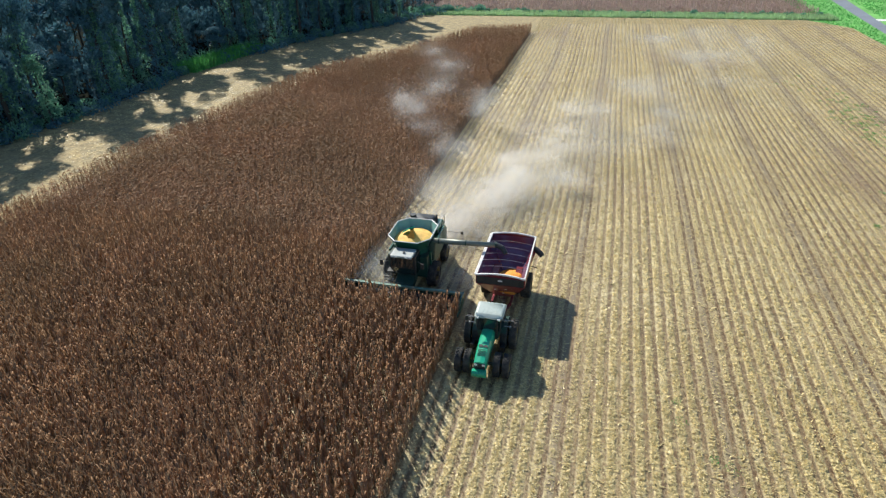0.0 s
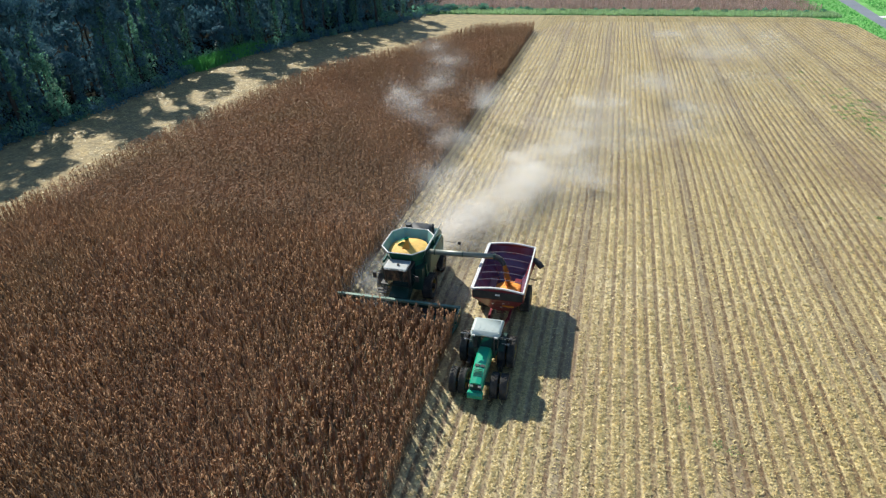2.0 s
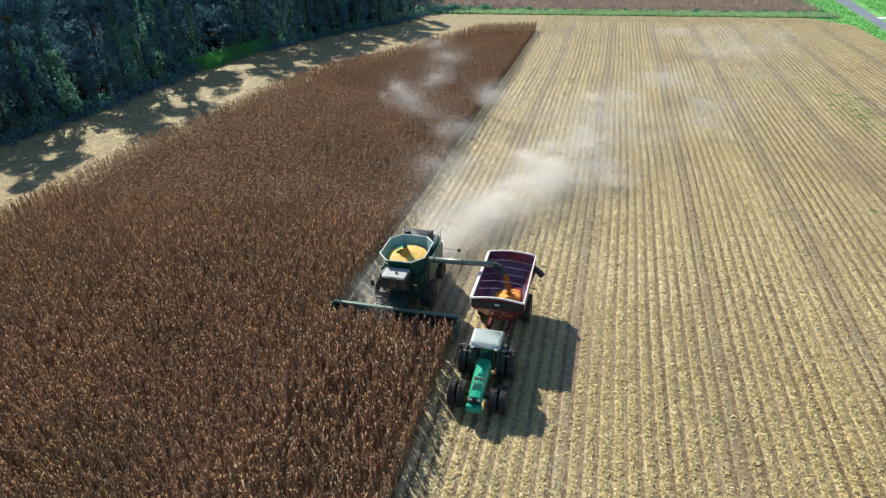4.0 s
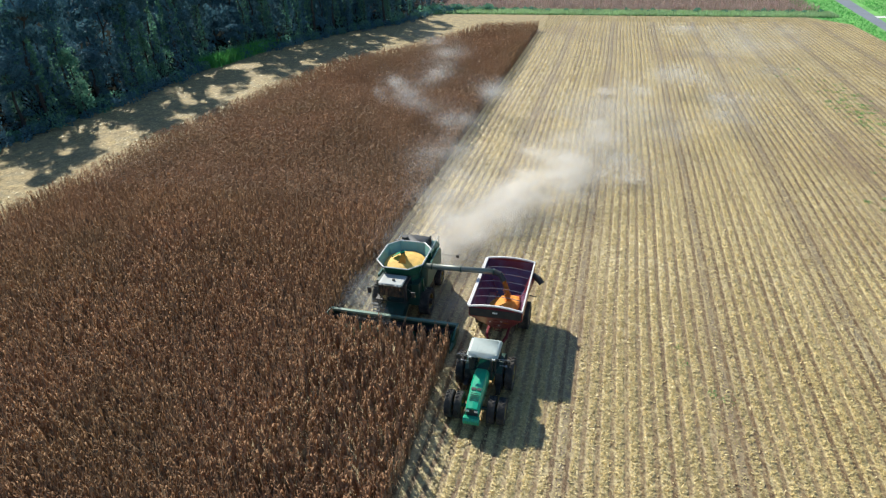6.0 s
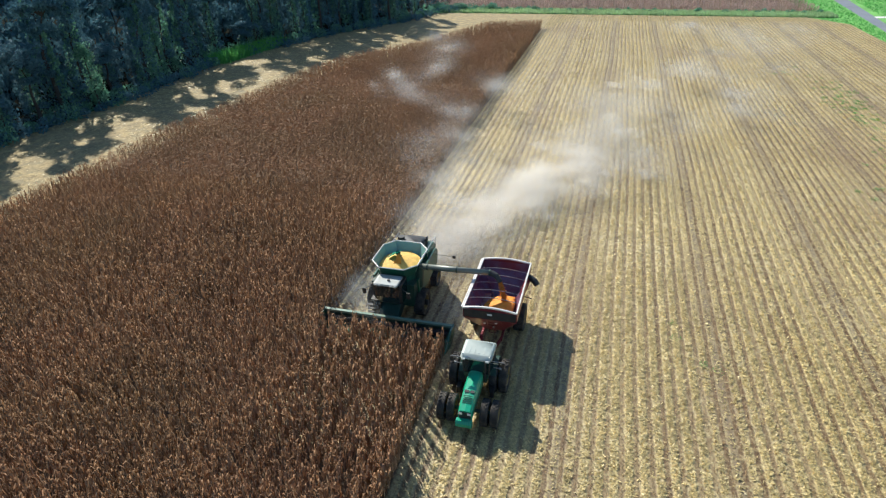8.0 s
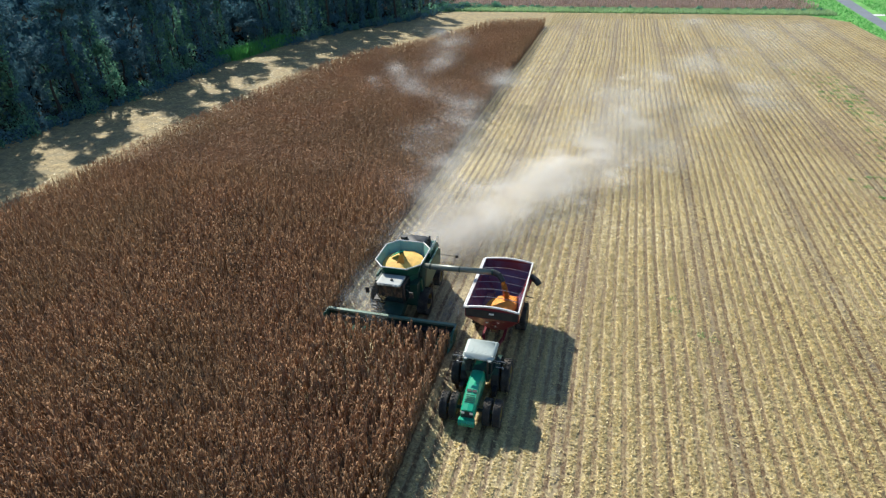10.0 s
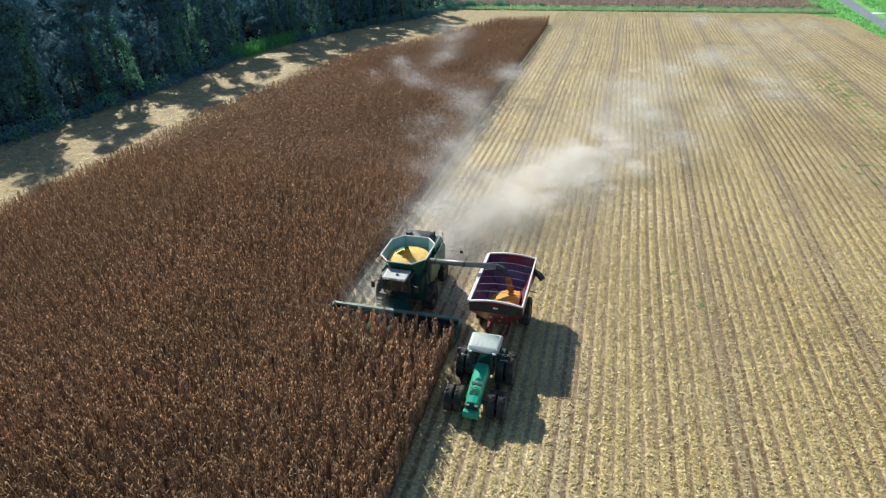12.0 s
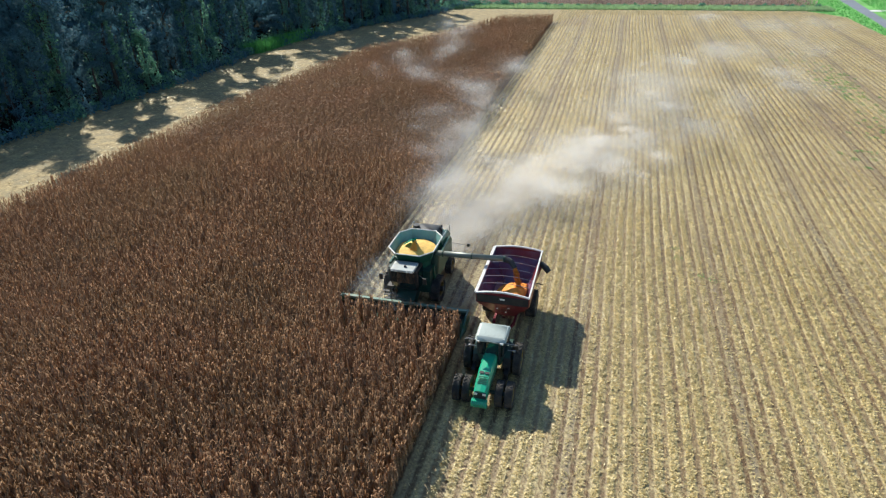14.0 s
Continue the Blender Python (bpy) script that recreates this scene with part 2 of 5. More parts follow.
def many(name, templates, choice, place, material):
    """Joins many small pieces: templates are (verts, tris); choice picks one for each placement (n x 4 x 4 matrices)."""
    vs, fs, base = [], [], 0
    for k, (tv, tf) in enumerate(templates):
        m = place[choice == k]
        if not len(m):
            continue
        v = np.einsum("nij,vj->nvi", m[:, :3, :3], tv) + m[:, None, :3, 3]
        f = tf[None] + (np.arange(len(m)) * len(tv))[:, None, None] + base
        vs.append(v.reshape(-1, 3))
        fs.append(f.reshape(-1, 3))
        base += v.shape[0] * v.shape[1]
    v, f = np.concatenate(vs), np.concatenate(fs)
    return mesh_from(name, v, f.ravel(), np.arange(len(f)) * 3, np.full(len(f), 3), material)


def turns(rng, n, scale, tilt=0.12, spread=None):
    """n matrices with a turn about z (any, or within spread of the rows' line), a small lean and a size."""
    a = rng.uniform(0, 2 * np.pi, n) if spread is None else rng.integers(0, 2, n) * np.pi + rng.normal(0, spread, n)
    lx, ly = rng.normal(0, tilt, n), rng.normal(0, tilt, n)
    m = np.zeros((n, 4, 4))
    c, s = np.cos(a), np.sin(a)
    m[:, 0, 0], m[:, 0, 1], m[:, 0, 2] = c, -s, lx
    m[:, 1, 0], m[:, 1, 1], m[:, 1, 2] = s, c, ly
    m[:, 2, 2] = 1
    m[:, :3, :3] *= np.asarray(scale).reshape(-1, 1, 1)
    m[:, 3, 3] = 1
    return m


def part(name, bm, material, parent, label="", smooth=False, at=None):
    me = bpy.data.meshes.new(name)
    bm.normal_update()
    bm.to_mesh(me)
    bm.free()
    me.materials.append(material)
    if smooth:
        me.shade_smooth()
    ob = new(name, me)
    ob.parent = parent
    if at is not None:
        ob.matrix_basis = at
    return tagged(ob, label)


def part_mesh(name, me, parent, label="", at=None):
    ob = new(name, me)
    ob.parent = parent
    if at is not None:
        ob.matrix_basis = at
    return tagged(ob, label)


def thing(name, label, category, group="", at=None):
    ob = new(name)
    ob.empty_display_size = 0.3
    if at is not None:
        ob.matrix_basis = at
    return tagged(ob, label, category, group)


def box(bm, x0, x1, y0, y1, z0, z1, bevel=0.0, taper=None):
    """A box; taper (sx, sy) narrows its foot."""
    r = bmesh.ops.create_cube(bm, size=1)["verts"]
    for v in r:
        k = (taper or (1, 1)) if v.co.z < 0 else (1, 1)
        v.co = Vector(((x0 + x1) / 2 + v.co.x * (x1 - x0) * k[0], (y0 + y1) / 2 + v.co.y * (y1 - y0) * k[1], (z0 + z1) / 2 + v.co.z * (z1 - z0)))
    if bevel:
        es = {e for v in r for e in v.link_edges}
        bmesh.ops.bevel(bm, geom=list(es), offset=bevel, segments=2, affect="EDGES", profile=0.7)
    return bm


def hull(bm, points):
    vs = [bm.verts.new(p) for p in points]
    bmesh.ops.convex_hull(bm, input=vs)
    return bm


def rod(bm, a, b, r, r2=None, seg=12):
    a, b = Vector(a), Vector(b)
    d = b - a
    m = Matrix.Translation((a + b) / 2) @ d.to_track_quat("Z", "Y").to_matrix().to_4x4()
    bmesh.ops.create_cone(bm, cap_ends=True, segments=seg, radius1=r, radius2=r if r2 is None else r2, depth=d.length, matrix=m)
    return bm


def spin(bm, profile, seg=32):
    """Turns a profile of (x, radius) round the x axis."""
    rings = [[bm.verts.new((x, r * math.cos(2 * math.pi * i / seg), r * math.sin(2 * math.pi * i / seg))) for i in range(seg)] for x, r in profile]
    for p, q in zip(rings, rings[1:]):
        for i in range(seg):
            bm.faces.new((p[i], p[(i + 1) % seg], q[(i + 1) % seg], q[i]))
    bmesh.ops.recalc_face_normals(bm, faces=bm.faces[:])
    return bm


def panel(bm, corners, thick):
    """A flat plate from its corners, given a thickness along its normal."""
    vs = [Vector(c) for c in corners]
    nrm = (vs[1] - vs[0]).cross(vs[2] - vs[0]).normalized() * thick
    a, b = [bm.verts.new(v) for v in vs], [bm.verts.new(v + nrm) for v in vs]
    bm.faces.new(a[::-1])
    bm.faces.new(b)
    for i in range(len(vs)):
        j = (i + 1) % len(vs)
        bm.faces.new((a[i], a[j], b[j], b[i]))
    bmesh.ops.recalc_face_normals(bm, faces=bm.faces[:])
    return bm


def sheet(name, outline, z, material, label, category):
    bm = bmesh.new()
    bm.faces.new([bm.verts.new((x, y, z)) for x, y in outline])
    bmesh.ops.triangulate(bm, faces=bm.faces[:])
    me = bpy.data.meshes.new(name)
    bm.to_mesh(me)
    bm.free()
    me.materials.append(material)
    return tagged(new(name, me), label, category, kind="structure")


def stuff(name, me, label, category):
    return tagged(new(name, me), label, category, kind="stuff")


def inside(x, y, poly):
    r = np.zeros(len(x), bool)
    for (x0, y0), (x1, y1) in zip(poly, poly[1:] + poly[:1]):
        c = (y0 > y) != (y1 > y)
        with np.errstate(divide="ignore", invalid="ignore"):
            r ^= c & (x < (x1 - x0) * (y - y0) / (y1 - y0) + x0)
    return r


# ---- ground ----
WOOD_LINE = [(-76, -60), (-75, 30), (-73, 62), (-72, 88), (-74, 104), (-70, 117), (-63, 137), (-51, 158), (-48.5, 172), (-41, 180)]
FIELD = WOOD_LINE[:-1] + [(-40, 172.5), (48, 173), (55, 163), (56, 120), (58, 60), (60, -60)]
sheet("ground", [(-3000, -3000), (3000, -3000), (3000, 3000), (-3000, 3000)], -0.06, GRASS, "grassy level ground round the fields", "ground")
sheet("harvested_field", FIELD, 0.0, STUBBLE, "harvested corn field with pale straw in rows", "field")
CORN_EDGE = [(-52.3, -40), (-52.3, 60), (-51.2, 68), (-50.2, 84), (-46.2, 102.5), (-37.8, 121), (-27, 144.5), (-15.2, 150.5), (-13.4, 150.5)]
sheet("headland", WOOD_LINE[:-1] + [(-40, 172.5), (48, 173), (53, 166), (20, 164), (-9, 162.5), (-13, 151)] + CORN_EDGE[::-1][1:] + [(-52.3, -60)], 0.006, HEADLAND, "trampled straw and weeds on the headland by the wood", "field")
sheet("corn_soil", CORN_EDGE + [(-14.6, 150.5), (-14.6, 16.2), (-5.5, 16.2), (-5.5, -40)], 0.006, SOIL, "bare brown soil under the standing corn", "field")
sheet("far_field_soil", [(-50, 181.5), (53, 183), (57.5, 420), (-56, 420)], -0.03, SOIL, "brown soil under the distant crop", "field")
sheet("road", [(57.6, 135), (60.6, 135), (63.0, 167), (66.4, 207), (103, 640), (98.5, 640), (62.2, 203), (59.5, 156)], -0.02, ASPHALT, "grey asphalt country road", "road")
sheet("driveway", [(63.4, 173.5), (85, 177), (85, 179), (63.6, 176.2)], -0.015, CONCRETE, "pale driveway joining the road", "driveway")

VINE_TREES = [(-71.9, 70.0, 9.5, 1.9), (-76.5, 91.0, 10.0, 1.7), (-73.5, 127.5, 12.0, 1.9), (-77.5, 58.0, 9.0, 1.8)]

# ---- standing corn ----
ROW, FIRST = 0.762, -5.65
SPEED = 1.52
HEADER_Y = 39.2          # the header's beam at the start
CUT_LAG = 1.4           # stalks go down this far ahead of the beam


def strip(pts, widths, side):
    """A leaf: a ribbon along pts, as verts and triangles."""
    v, f = [], []
    for p, w in zip(pts, widths):
        v += [np.array(p) - np.array(side) * w, np.array(p) + np.array(side) * w]
    for i in range(len(pts) - 1):
        a = 2 * i
        f += [(a, a + 1, a + 3), (a, a + 3, a + 2)]
    return v, f


def corn_plant(rng, leaves, segments, wide, ear=True):
    v, f = [], []

    def put(pv, pf):
        b = len(v)
        v.extend(pv)
        f.extend([tuple(i + b for i in t) for t in pf])

    h, r = 2.05, 0.016 * wide
    lean = rng.normal(0, 0.08, 2)
    ring = [np.array((math.cos(a), math.sin(a), 0)) for a in (0, 2.1, 4.2)]
    top = np.array((lean[0], lean[1], h))
    put([c * r for c in ring] + [top + c * r * 0.5 for c in ring], [(i, (i + 1) % 3, 3 + i) for i in range(3)] + [((i + 1) % 3, 3 + (i + 1) % 3, 3 + i) for i in range(3)])
    turn = math.pi / 2 + rng.normal(0, 0.3)
    for k in range(leaves):
        foot = 0.28 if segments == 2 else 0.5
        t = foot + (1 - foot) * (k + rng.uniform(0, 0.6)) / leaves
        a = turn + k * 3.14 + rng.normal(0, 0.55)
        d, side = np.array((math.cos(a), math.sin(a), 0)), np.array((-math.sin(a), math.cos(a), rng.normal(0, 0.5)))
        base = top * t
        ln = rng.uniform(0.14, 0.36)
        rise, drop = rng.uniform(0.06, 0.3), rng.uniform(0.3, 0.8)
        w = 0.027 * wide * rng.uniform(0.7, 1.3)
        if segments == 2:
            pts = [base, base + d * ln * 0.5 + (0, 0, rise), base + d * ln * 0.85 + (0, 0, rise - drop)]
            put(*strip(pts, (w * 0.7, w, w * 0.25), side))
        else:
            put(*strip([base + (0, 0, rise * 0.5), base + d * ln * 1.1 + (0, 0, rise - drop * 0.4)], (w, w * 0.5), side))
    if ear:
        a = rng.uniform(0, 6.28)
        d = np.array((math.cos(a), math.sin(a), 0))
        b0 = top * 0.5 + d * 0.04
        e = b0 + d * 0.09 + (0, 0, -0.2)
        c = (b0 + e) / 2
        put([b0, c + (0.035, 0, 0), c + (-0.02, 0.03, 0), c + (-0.02, -0.03, 0), e], [(0, 1, 2), (0, 2, 3), (0, 3, 1), (4, 2, 1), (4, 3, 2), (4, 1, 3)])
    for k in range(3 if segments == 2 else 1):
        a = rng.uniform(0, 6.28)
        d = np.array((math.cos(a) * 0.11, math.sin(a) * 0.11, rng.uniform(0.12, 0.26)))
        s = np.array((-math.sin(a), math.cos(a), 0)) * 0.012 * wide
        put([top - s, top + s, top + d], [(0, 1, 2)])
    return np.array(v), np.array(f)


def corn_rows(rng, x_from, x_to, y0, y1, step):
    xs, ys = [], []
    for k in range(x_from, x_to):
        y = np.arange(y0, y1, step)
        y = y + rng.uniform(-0.4, 0.4, len(y)) * step
        y = y[rng.random(len(y)) > 0.05]
        xs.append(FIRST - ROW * k + rng.normal(0, 0.035, len(y)) + 0.10 * np.sin(y * 0.11 + 1))
        ys.append(y)
    return np.concatenate(xs), np.concatenate(ys)


def plant_corn(name, rng, kinds, x, y, heights=(0.94, 1.1), material=None):
    n = len(x)
    soft = 1 + 0.06 * np.sin(x * 0.21 + y * 0.05) + 0.05 * np.sin(y * 0.17 - x * 0.07)
    m = turns(rng, n, rng.uniform(*heights, n) * soft, 0.08, 0.35)
    m[:, 0, 3], m[:, 1, 3] = x, y
    return many(name, kinds, rng.integers(0, len(kinds), n), m, material or CORN)


def standing_corn():
    rng = np.random.default_rng(4)
    near = [corn_plant(rng, 8, 2, 1.15) for _ in range(10)]
    middle = [corn_plant(rng, 7, 1, 1.5) for _ in range(8)]
    far = [corn_plant(rng, 5, 1, 2.0, False) for _ in range(6)]
    face = [corn_plant(rng, 15, 2, 1.9) for _ in range(6)]
    poly = CORN_EDGE + [(FIRST - ROW * 11.5, 150.5), (FIRST - ROW * 11.5, -40)]
    for name, kinds, y0, y1, step, label in (
            ("standing_corn_near", near, -6, 46, 0.19, "dense dry brown standing corn with tassels"),
            ("standing_corn_middle", middle, 46, 88, 0.21, "dense dry brown standing corn in rows"),
            ("standing_corn_behind", far, -30, -6, 0.25, "dry brown standing corn farther down the rows"),
            ("standing_corn_far", far, 88, 151, 0.25, "dry brown standing corn reaching the headland")):
        x, y = corn_rows(rng, 12, 62, y0, y1, step)
        keep = inside(x, y, poly)
        stuff(name, plant_corn(name, rng, kinds, x[keep], y[keep]), label, "corn")
    # the twelve rows that the combine has yet to take; those beyond its reach stay
    x, y = corn_rows(rng, 0, 12, -6, HEADER_Y - CUT_LAG - SPEED * 14.6, 0.19)
    xe, ye = corn_rows(rng, 0, 2, -6, HEADER_Y - CUT_LAG - SPEED * 14.6, 0.16)
    stuff("corn_face", plant_corn("corn_face", rng, face, xe, ye, (0.82, 1.0)), "leafy dry stalks along the cut edge of the corn", "corn")
    xb, yb = corn_rows(rng, 0, 12, -30, -6, 0.25)
    stuff("uncut_corn_behind", plant_corn("uncut_corn_behind", rng, far, xb, yb), "twelve rows of dry corn farther ahead of the combine", "corn")
    stuff("uncut_corn_rows", plant_corn("uncut_corn_rows", rng, near, x, y), "twelve rows of dry corn ahead of the combine", "corn")
    slices, y0 = [], HEADER_Y - CUT_LAG - SPEED * 14.6
    while y0 < HEADER_Y - CUT_LAG:
        x, y = corn_rows(rng, 0, 12, y0, y0 + 0.38, 0.19)
        ob = stuff("corn_row_slice", plant_corn("corn_row_slice", rng, near + face[:3], x, y - y0 - 0.19), "dry corn stalks drawn down by the header", "corn")
        ob.matrix_basis = pose(0, y0 + 0.19, 0)
        slices.append((ob, y0 + 0.19))
        y0 += 0.38
    return slices


def stubble():
    rng = np.random.default_rng(8)
    # short cut stalks in their rows
    xs, ys = [], []
    for k in range(-56, 12):
        far_x = FIRST - ROW * k
        for y0, y1, step in ((-4, 34, 0.2), (34, 75, 0.34)):
            y = np.arange(y0 if k <= 0 else max(y0, 20), y1, step)
            y = y + rng.uniform(-0.07, 0.07, len(y))
            y = y[rng.random(len(y)) > 0.2]
            ys.append(y)
            xs.append(far_x + rng.normal(0, 0.04, len(y)) + 0.10 * np.sin(y * 0.11 + 1))
    x, y = np.concatenate(xs), np.concatenate(ys)
    a = np.array([(0.014, 0, 0), (-0.008, 0.013, 0), (-0.008, -0.013, 0), (0.016, 0.004, 0.22), (-0.008, 0.015, 0.2), (-0.007, -0.012, 0.24)])
    f = np.array([(0, 1, 4), (0, 4, 3), (1, 2, 5), (1, 5, 4), (2, 0, 3), (2, 3, 5), (3, 4, 5)])
    m = turns(rng, len(x), rng.uniform(0.6, 1.2, len(x)), 0.25)
    m[:, 0, 3], m[:, 1, 3] = x, y
    stuff("cut_stalks", many("cut_stalks", [(a, f)], np.zeros(len(x), int), m, STALK), "short cut corn stalks standing in rows", "stubble")
    # leaves and husks lying between the rows
    kinds = []
    for _ in range(14):
        ln, w = rng.uniform(0.05, 0.13), rng.uniform(0.018, 0.045)
        tip = (ln, rng.normal(0, 0.04), rng.uniform(-0.01, 0.05))
        kinds.append((np.array([(-ln, -w, rng.uniform(-0.01, 0.02)), (-ln * 0.7, w, rng.uniform(-0.01, 0.03)), tip]), np.array([(0, 2, 1)])))

    table = rng.random((257, 263))

    def litter(name, count, x0, x1, y0, y1, size, label, lift=0.22, blend=(0.1, 14)):
        x, y = rng.uniform(x0, x1, count), rng.uniform(y0, y1, count)
        off = (x - FIRST + 0.10 * -np.sin(y * 0.11 + 1)) / ROW
        off = np.abs(off - np.round(off)) * ROW
        lane = np.abs((x - 2.4) / 9.144 - np.round((x - 2.4) / 9.144)) * 9.144
        chance = np.where(off < 0.21, 0.04, 1.0) * np.where(lane < 0.3, 0.2, np.where(lane < 1.5, 0.52, 1.0)) * np.where((x < -3.7) & (y < 60), 0.25, 1.0)
        fade = np.clip(np.minimum((y - y0) / blend[0], (y1 - y) / blend[1]), 0, 1)
        clump = table[np.floor(x / 0.26 * 1.3 / size).astype(int) % 257, np.floor(y / 0.34 / size).astype(int) % 263]
        keep = (rng.random(count) < chance * fade * (0.25 + 1.0 * clump ** 1.6)) & ((x > FIRST + 0.3) | (y > 17)) & inside(x, y, FIELD)
        x, y = x[keep], y[keep]
        m = turns(rng, len(x), size * rng.uniform(0.6, 1.35, len(x)), 0.0, 0.75)
        tilt = rng.normal(0, lift, (len(x), 2))
        m[:, 2, 0], m[:, 2, 1] = tilt[:, 0] * size, tilt[:, 1] * size
        m[:, 0, 3], m[:, 1, 3], m[:, 2, 3] = x, y, rng.uniform(0.015, 0.07, len(x))
        stuff(name, many(name, kinds, rng.integers(0, len(kinds), len(x)), m, STRAW), label, "straw")

    litter("straw_near", 760000, -5.2, 30, -4, 42, 1.0, "pale corn husks and leaves lying between the rows")
    litter("straw_middle", 420000, -14.5, 44, 28, 96, 1.25, "pale straw litter on the cut field", 0.14, (14, 40))
    litter("straw_far", 420000, -14.5, 56, 60, 172, 1.7, "straw litter on the far cut field", 0.05, (40, 0.1))
    litter("straw_behind", 42000, -5.2, 50, -30, -2, 1.7, "pale straw litter lying on the cut rows", 0.15, (0.1, 3))
    litter("straw_headland", 110000, -74, -40, 30, 165, 1.7, "straw litter on the headland by the wood", 0.08)


# ---- wood ----
def leaf_kinds(rng, count, size):
    out = []
    for _ in range(count):
        q = Euler(rng.uniform(0, 6.28, 3)).to_matrix()
        pts = [Vector((-1, 0, 0)), Vector((-0.1, 0.55, 0.15)), Vector((1, 0, 0)), Vector((-0.1, -0.55, 0.15))]
        out.append((np.array([q @ (p * size) for p in pts]), np.array([(0, 1, 2), (0, 2, 3)])))
    return out


def clumps(name, rng, centres, radii, per, size, material, squash=0.8):
    """Leaves gathered in uneven clumps, thicker near the skin of each."""
    n = len(centres) * per
    d = rng.normal(0, 1, (n, 3))
    d /= np.linalg.norm(d, axis=1)[:, None]
    rr = np.repeat(radii, per) * rng.uniform(0.35, 1.1, n) ** 0.6
    p = np.repeat(centres, per, axis=0) + d * rr[:, None] * (1, 1, squash)
    m = np.zeros((n, 4, 4))
    m[:, :3, :3] = np.eye(3) * rng.uniform(0.6, 1.4, n)[:, None, None]
    m[:, :3, 3] = p
    m[:, 3, 3] = 1
    kinds = leaf_kinds(rng, 14, size)
    return many(name, kinds, rng.integers(0, 14, n), m, material)


def tree(seed, height, spread, leaves, vines):
    """A tree of the wood's edge: leaning tapered trunk, limbs, uneven crown, and vines hanging to the ground."""
    rng = np.random.default_rng(seed)
    t = thing("tree", "tall leafy tree hung with green vines at the wood's edge" if vines else "tall leafy tree inside the dark wood", "tree", "trees of the wood")
    bm = bmesh.new()
    pts = [Vector((0, 0, -0.2))]
    for i in range(1, 7):
        pts.append(Vector((rng.normal(0, 0.25) * i * 0.35, rng.normal(0, 0.25) * i * 0.35, height * 0.8 * i / 6)))
    r0 = height * 0.016
    for i in range(6):
        rod(bm, pts[i], pts[i + 1], r0 * (1 - i / 7), r0 * (1 - (i + 1) / 7), 8)
    part("trunk", bm, BARK, t)
    centres, radii = [], []
    for k in range(11):
        i = rng.integers(4, 7)
        a = k * 2.4 + rng.normal(0, 0.4)
        out = spread * rng.uniform(0.35, 0.9)
        e = pts[i] + Vector((math.cos(a) * out, math.sin(a) * out, height * rng.uniform(0.02, 0.22)))
        bm = bmesh.new()
        mid = pts[i].lerp(e, 0.55) + Vector((0, 0, 0.4))
        rod(bm, pts[i], mid, r0 * 0.35, r0 * 0.22, 6)
        rod(bm, mid, e, r0 * 0.22, r0 * 0.06, 6)
        part("limb", bm, BARK, t)
        centres += [e, mid]
        radii += [spread * rng.uniform(0.28, 0.5), spread * rng.uniform(0.2, 0.4)]
    for k in range(5):
        centres.append(pts[6] + Vector((rng.normal(0, spread * 0.35), rng.normal(0, spread * 0.35), rng.uniform(0, height * 0.2))))
        radii.append(spread * rng.uniform(0.3, 0.45))
    for k in range(1):
        a = rng.uniform(0, 6.28)
        centres.append(Vector((math.cos(a) * spread * 0.4, math.sin(a) * spread * 0.4, height * rng.uniform(0.1, 0.4))))
        radii.append(spread * rng.uniform(0.2, 0.35))
    part_mesh("crown", clumps("crown", rng, np.array(centres), np.array(radii), leaves // len(centres), 0.19 if vines else 0.4, LEAF), t)
    if vines:
        for k in range(4):
            a = rng.uniform(0, 6.28)
            c, rad = [], []
            top = height * rng.uniform(0.5, 0.95)
            for j in range(14):
                u = j / 13
                off = spread * (0.2 + 0.35 * (1 - u) + rng.normal(0, 0.06))
                c.append((math.cos(a) * off, math.sin(a) * off, 0.3 + top * u))
                rad.append(1.05 * (1 - 0.55 * u) * rng.uniform(0.5, 1.25))
            part_mesh("vine", clumps("vine", rng, np.array(c), np.array(rad), 46, 0.19, VINE if k < 2 else LEAF, 1.4), t, "pale green hanging vines")
    return t


def along(line, step, rng, jitter=0.3):
    out = []
    for (x0, y0), (x1, y1) in zip(line, line[1:]):
        ln = math.hypot(x1 - x0, y1 - y0)
        n = max(1, int(round(ln / step)))
        for i in range(n):
            u = (i + rng.uniform(-jitter, jitter)) / n
            out.append((x0 + (x1 - x0) * u, y0 + (y1 - y0) * u, (y0 - y1) / ln, (x1 - x0) / ln))
    return out


def clearing(p):
    """Younger, lower trees stand in three lanes of the wood, through which the sun reaches its edge."""
    for x, y, wide, size in ((-72, 110, 4.0, 0.4), (-71, 70, 2.0, 0.5), (-66, 53, 1.6, 0.6)):
        d = Vector((p.x - x, p.y - y, 0))
        u = d.dot(SUN_FROM)
        if -3 < u < 26 and (d - SUN_FROM * u).length < wide:
            return size
    return 1.0


